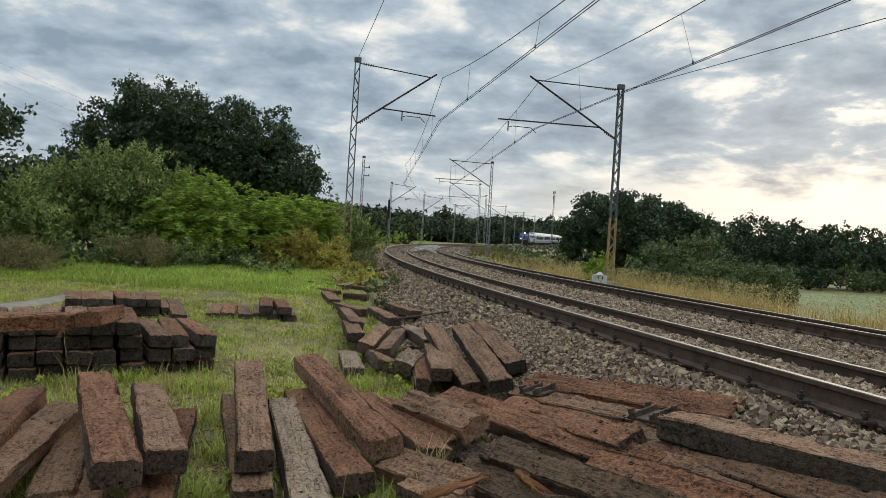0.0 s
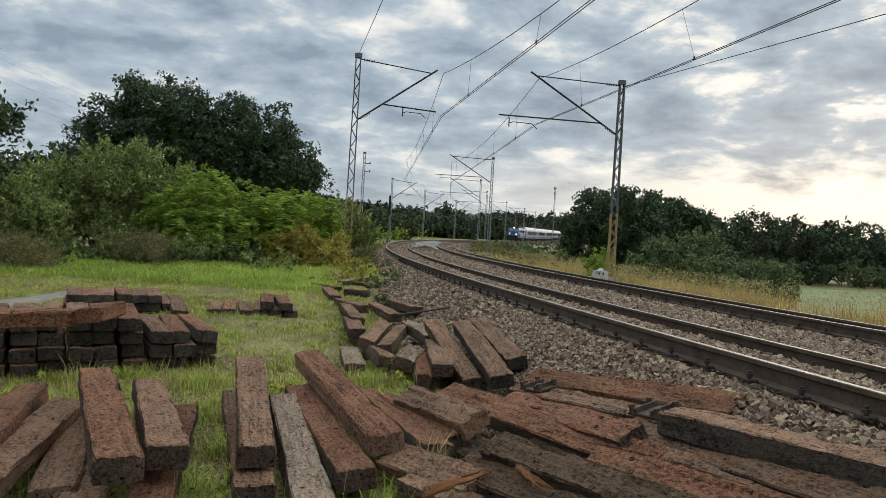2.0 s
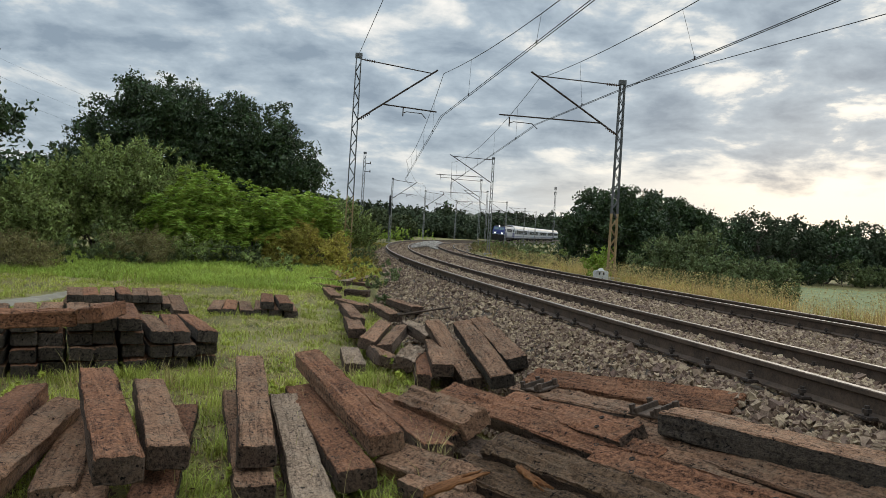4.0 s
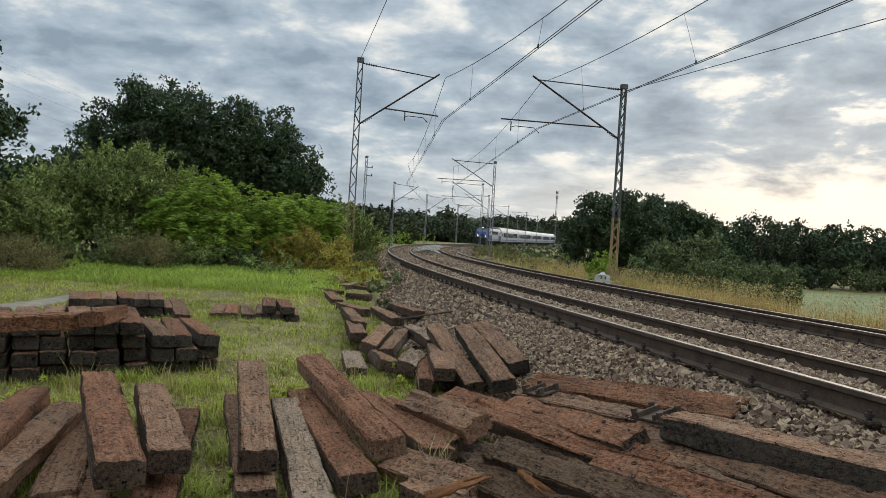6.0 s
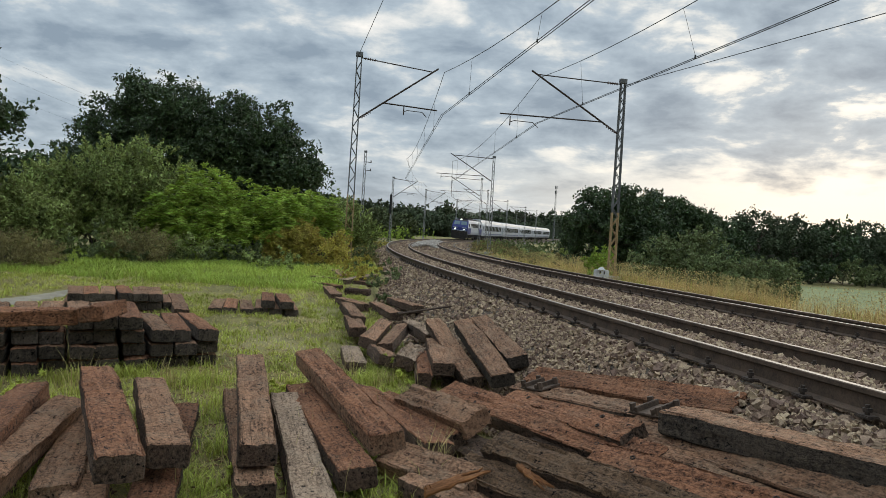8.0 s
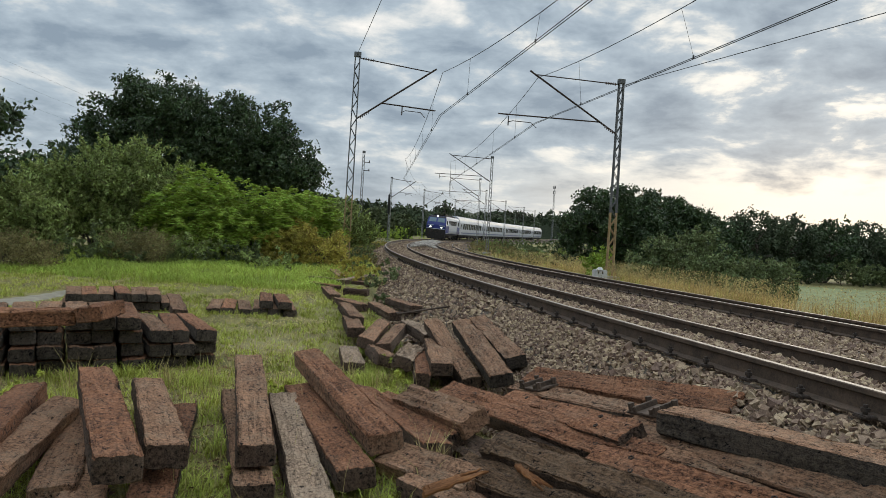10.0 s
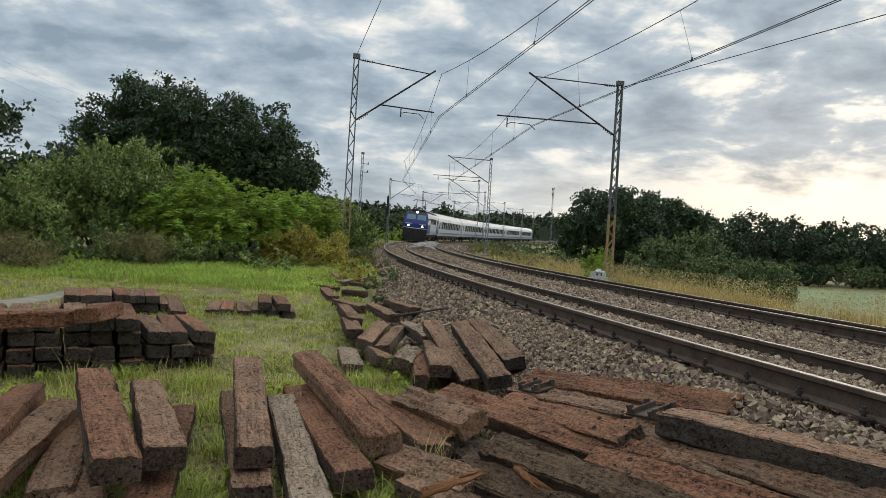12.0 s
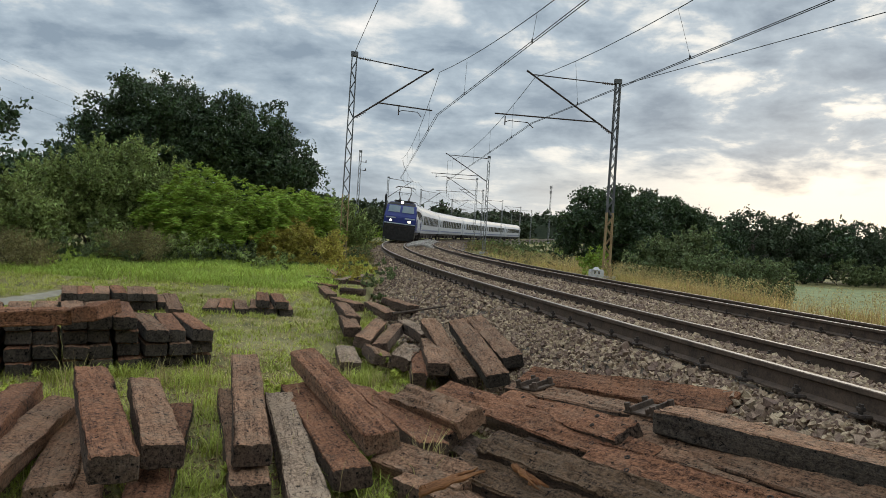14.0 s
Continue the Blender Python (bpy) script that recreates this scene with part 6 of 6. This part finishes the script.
def build_loco():
    """Electric locomotive, nose at +x; origin at rail level amidships."""
    t = thing("locomotive", "blue and silver electric locomotive with lit headlights hauling the train", "locomotive")
    ln, half = 15.4, 1.49
    bm = bmesh.new()
    # tub with raked cab fronts: outline in x-z, extruded across with tumblehome
    side = [(-7.7, 1.0), (-7.7, 2.25), (-7.25, 3.32), (-6.6, 3.62), (6.6, 3.62), (7.25, 3.32), (7.7, 2.25), (7.7, 1.0)]
    ws = [1.44, 1.49, 1.36, 1.16, 1.16, 1.36, 1.49, 1.44]
    a = [bm.verts.new((x, -w, z)) for (x, z), w in zip(side, ws)]
    b = [bm.verts.new((x, w, z)) for (x, z), w in zip(side, ws)]
    n = len(side)
    for i in range(n):
        j = (i + 1) % n
        q = bm.faces.new((a[i], b[i], b[j], a[j]))
        q.material_index = 2 if i == 3 or i in (2, 4) else 0
    # sides: blue ends, silver middle
    for ring, flip in ((a, 1), (b, -1)):
        sy = -1 if ring is a else 1
        q = bm.faces.new(ring if flip > 0 else ring[::-1])
        q.material_index = 1
    bmesh.ops.recalc_face_normals(bm, faces=bm.faces)
    bmesh.ops.bevel(bm, geom=[e for e in bm.edges], offset=0.06, segments=2, affect="EDGES")
    part("body", bm, [M_BLUE, M_SILVER, M_UNDER], t)
    for sy in (-1, 1):
        y = sy * 1.485
        panel(t, "side_panel", M_BLUE, -7.5, -4.6, y, 1.15, 2.2, 0.015)
        panel(t, "side_panel", M_BLUE, 4.6, 7.5, y, 1.15, 2.2, 0.015)
        panel(t, "side_stripe", M_COACHBLUE, -4.5, 4.5, y, 1.15, 1.5, 0.012)
        for k in range(6):
            x = -3.6 + k * 1.35
            bm = bmesh.new()
            box(bm, (x, sy * 1.36 - 0.12, 2.35), (x + 0.95, sy * 1.36 + 0.08, 3.05), 0.02)
            part("side_grille", bm, M_UNDER, t)
        for x in (-6.6, 5.9):
            bm = bmesh.new()
            box(bm, (x, sy * 1.38 - 0.1, 2.3), (x + 0.7, sy * 1.38 + 0.06, 3.0), 0.03)
            part("side_window", bm, M_GLASS, t)
        for x in (-5.3, 4.7):
            bm = bmesh.new()
            rod(bm, (x, sy * 1.53, 1.1), (x, sy * 1.53, 2.5), 0.018)
            part("grab_rail", bm, M_WHITE, t)
    for sx in (-1, 1):
        for sy in (-1, 1):
            # windscreens lie on the raked front
            bm = bmesh.new()
            for_y = sorted((sy * 0.1, sy * 1.18))
            p0, p1 = Vector((7.54, 0, 2.66)), Vector((7.29, 0, 3.27))
            q = [(p0, for_y[0]), (p0, for_y[1]), (p1, for_y[1] * (0.94 if for_y[1] > 0 else 1)), (p1, for_y[0] * (0.94 if for_y[0] < 0 else 1))]
            lo = [bm.verts.new((sx * (pt.x - 0.06), y, pt.z)) for pt, y in q]
            hi = [bm.verts.new((sx * (pt.x + 0.035), y, pt.z + 0.015)) for pt, y in q]
            for i in range(4):
                j = (i + 1) % 4
                bm.faces.new((lo[i], lo[j], hi[j], hi[i]))
            bm.faces.new(hi); bm.faces.new(lo[::-1])
            bmesh.ops.recalc_face_normals(bm, faces=bm.faces)
            part("windscreen", bm, M_CABGLASS, t)
            bm = bmesh.new()
            rod(bm, (sx * 7.66, sy * 0.84, 1.90), (sx * 7.78, sy * 0.84, 1.90), 0.17, n=16)
            hl = part("headlight", bm, M_UNDER, t)
            bm = bmesh.new()
            rod(bm, (sx * 7.76, sy * 0.84, 1.90), (sx * 7.80, sy * 0.84, 1.90), 0.105, n=16)
            part("lens", bm, M_LAMP if sx > 0 else M_GLASS, hl)
            bm = bmesh.new()
            rod(bm, (sx * 7.6, sy * 0.875, 1.05), (sx * 8.12, sy * 0.875, 1.05), 0.085, n=10)
            rod(bm, (sx * 8.12, sy * 0.875, 1.05), (sx * 8.2, sy * 0.875, 1.05), 0.25, n=16)
            part("buffer", bm, M_UNDER, t)
            panel(t, "front_stripe", M_COACHBLUE, *sorted((sy * 0.42, sy * 1.30)), 7.70 if sx > 0 else -7.73, 2.10, 2.22, 0.03, front=True)
        bm = bmesh.new()
        rod(bm, (sx * 7.0, 0, 3.62), (sx * 7.25, 0, 3.58), 0.17, n=16)
        hl = part("headlight", bm, M_UNDER, t)
        if sx > 0:
            bm = bmesh.new()
            rod(bm, (7.24, 0, 3.585), (7.28, 0, 3.58), 0.12, n=16)
            part("lens", bm, M_LAMP, hl)
        panel(t, "waist_band", M_SILVER, -1.42, 1.42, 7.70 if sx > 0 else -7.74, 1.62, 1.69, 0.04, front=True)
        panel(t, "front_apron", M_UNDER, -1.43, 1.43, 7.70 if sx > 0 else -7.73, 1.02, 1.61, 0.03, front=True)
        bm = bmesh.new()
        box(bm, (sx * 7.63 - 0.12, -1.43, 0.35), (sx * 7.63 + 0.12, 1.43, 1.29), 0.04)
        part("buffer_beam", bm, M_UNDER, t)
        for y in (-0.62, 0.0, 0.62):
            bm = bmesh.new()
            box(bm, (sx * 7.76 - 0.04, y - 0.10, 1.12), (sx * 7.76 + 0.04, y + 0.10, 1.34), 0.02)
            part("coupling_box", bm, M_IRON, t)
        bm = bmesh.new()
        tube(bm, [(sx * 7.80, -1.25, 1.45), (sx * 7.86, -1.1, 1.45), (sx * 7.86, 1.1, 1.45), (sx * 7.80, 1.25, 1.45)], 0.022)
        part("handrail", bm, M_IRON, t)
        bm = bmesh.new()
        box(bm, (sx * 7.7 - 0.05, -1.2, 0.14), (sx * 7.7 + 0.05, 1.2, 0.38), 0.02)
        part("rail_guard", bm, M_UNDER, t)
    bm = bmesh.new()
    box(bm, (-5.5, -0.9, 3.6), (5.5, 0.9, 3.86), 0.08)
    part("roof_hatch", bm, M_UNDER, t)
    bm = bmesh.new()
    box(bm, (-6.9, -1.25, 0.75), (6.9, 1.25, 1.02), 0.03)
    box(bm, (-1.6, -1.15, 0.35), (1.6, 1.15, 0.8), 0.05)
    part("underframe", bm, M_UNDER, t)
    # raised pantograph over the leading cab, folded one behind
    for x, up in ((4.6, True), (-4.6, False)):
        bm = bmesh.new()
        top = 5.15 if up else 4.15
        for sy in (-1, 1):
            if up:
                rod(bm, (x + 0.9, sy * 0.4, 3.95), (x - 0.35, sy * 0.55, 4.5), 0.03)
                rod(bm, (x - 0.35, sy * 0.55, 4.5), (x + 0.1, sy * 0.5, top), 0.022)
                rod(bm, (x - 0.9, sy * 0.4, 3.95), (x + 0.45, sy * 0.55, 4.5), 0.03)
                rod(bm, (x + 0.45, sy * 0.55, 4.5), (x - 0.1, sy * 0.5, top), 0.022)
            else:
                rod(bm, (x - 0.9, sy * 0.4, 3.95), (x + 0.9, sy * 0.55, 4.1), 0.03)
            rod(bm, (x - 0.9, sy * 0.4, 3.8), (x - 0.9, sy * 0.4, 3.98), 0.06)
            rod(bm, (x + 0.9, sy * 0.4, 3.8), (x + 0.9, sy * 0.4, 3.98), 0.06)
        tube(bm, [(x, -0.95, top - 0.16), (x, -0.7, top), (x, 0.7, top), (x, 0.95, top - 0.16)], 0.035)
        tube(bm, [(x + 0.25, -0.95, top - 0.16), (x + 0.25, -0.7, top), (x + 0.25, 0.7, top), (x + 0.25, 0.95, top - 0.16)], 0.035)
        part("pantograph", bm, M_IRON, t)
    bogie(t, -4.25, 3.0)
    bogie(t, 4.25, 3.0)
    return t


def build_coach():
    t = thing("passenger_coach", "light grey passenger coach with a pale blue band and dark windows", "railway coach", group="coaches of the train")
    ln = 26.0
    prof = section(0.95, 2.95, 1.42, 4.05, 0.42)
    part("body", body_mesh(ln, prof, lambda z: 1 if z > 3.35 else 0), [M_SILVER, M_ROOF], t)
    for sy in (-1, 1):
        y = sy * 1.42
        panel(t, "window_band", M_COACHBLUE, -11.2, 11.2, y, 1.92, 2.98, 0.008)
        for k in range(11):
            x = -10.0 + k * 1.85
            panel(t, "window", M_GLASS, x, x + 1.35, y + sy * 0.008, 1.96, 2.95, 0.012)
        for x in (-12.45, 11.55):
            panel(t, "door", M_SILVER, x, x + 0.9, y, 1.05, 3.0, 0.02)
            panel(t, "window", M_GLASS, x + 0.2, x + 0.7, y + sy * 0.02, 2.0, 2.8, 0.01)
        panel(t, "sill_stripe", M_SILLBLUE, -12.9, 12.9, y, 1.22, 1.42, 0.006)
    bm = bmesh.new()
    box(bm, (-12.6, -1.25, 0.7), (12.6, 1.25, 0.97), 0.03)
    for x, w in ((-5.0, 2.2), (-1.5, 1.6), (1.6, 2.4), (5.2, 1.4)):
        box(bm, (x - w / 2, -1.2, 0.35), (x + w / 2, 1.2, 0.75), 0.04)
    part("underframe", bm, M_UNDER, t)
    bm = bmesh.new()
    for sx in (-1, 1):
        box(bm, (sx * 13.1 - 0.12, -0.75, 1.0), (sx * 13.1 + 0.12, 0.75, 3.3), 0.05)
    part("gangway", bm, M_UNDER, t)
    for k in range(6):
        bm = bmesh.new()
        box(bm, (-10 + k * 4 - 0.4, -0.25, 3.98), (-10 + k * 4 + 0.4, 0.25, 4.12), 0.04)
        part("roof_vent", bm, M_ROOF, t)
    bogie(t, -9.5)
    bogie(t, 9.5)
    return t


loco = build_loco()
coaches = [build_coach()]
for _ in range(4):
    coaches.append(copy_thing(coaches[0], Matrix.Identity(4)))
SPEED, NOSE_END = 11.36, 65.5


def vehicle_pose(s, pivot):
    """Stands on both bogies on the first track, tilted by its cant."""
    a, b = on_line(s - pivot), on_line(s + pivot)
    x = (a - b).normalized()
    lean = math.atan2(CANT, GAUGE)
    y = Vector((0, 0, 1)).cross(x).normalized()
    z = x.cross(y)
    m = Matrix((x, y, z)).transposed().to_4x4()
    return Matrix.Translation((a + b) / 2) @ m @ Matrix.Rotation(-lean * 1.0, 4, "X")


def motions():
    times = [i * 0.5 for i in range(29)]
    walk(loco, [(t, vehicle_pose(NOSE_END + SPEED * (14 - t) + 8.2, 4.25)) for t in times])
    for i, c in enumerate(coaches):
        walk(c, [(t, vehicle_pose(NOSE_END + SPEED * (14 - t) + 16.4 + 13.2 + 26.4 * i, 9.5)) for t in times])


motions()
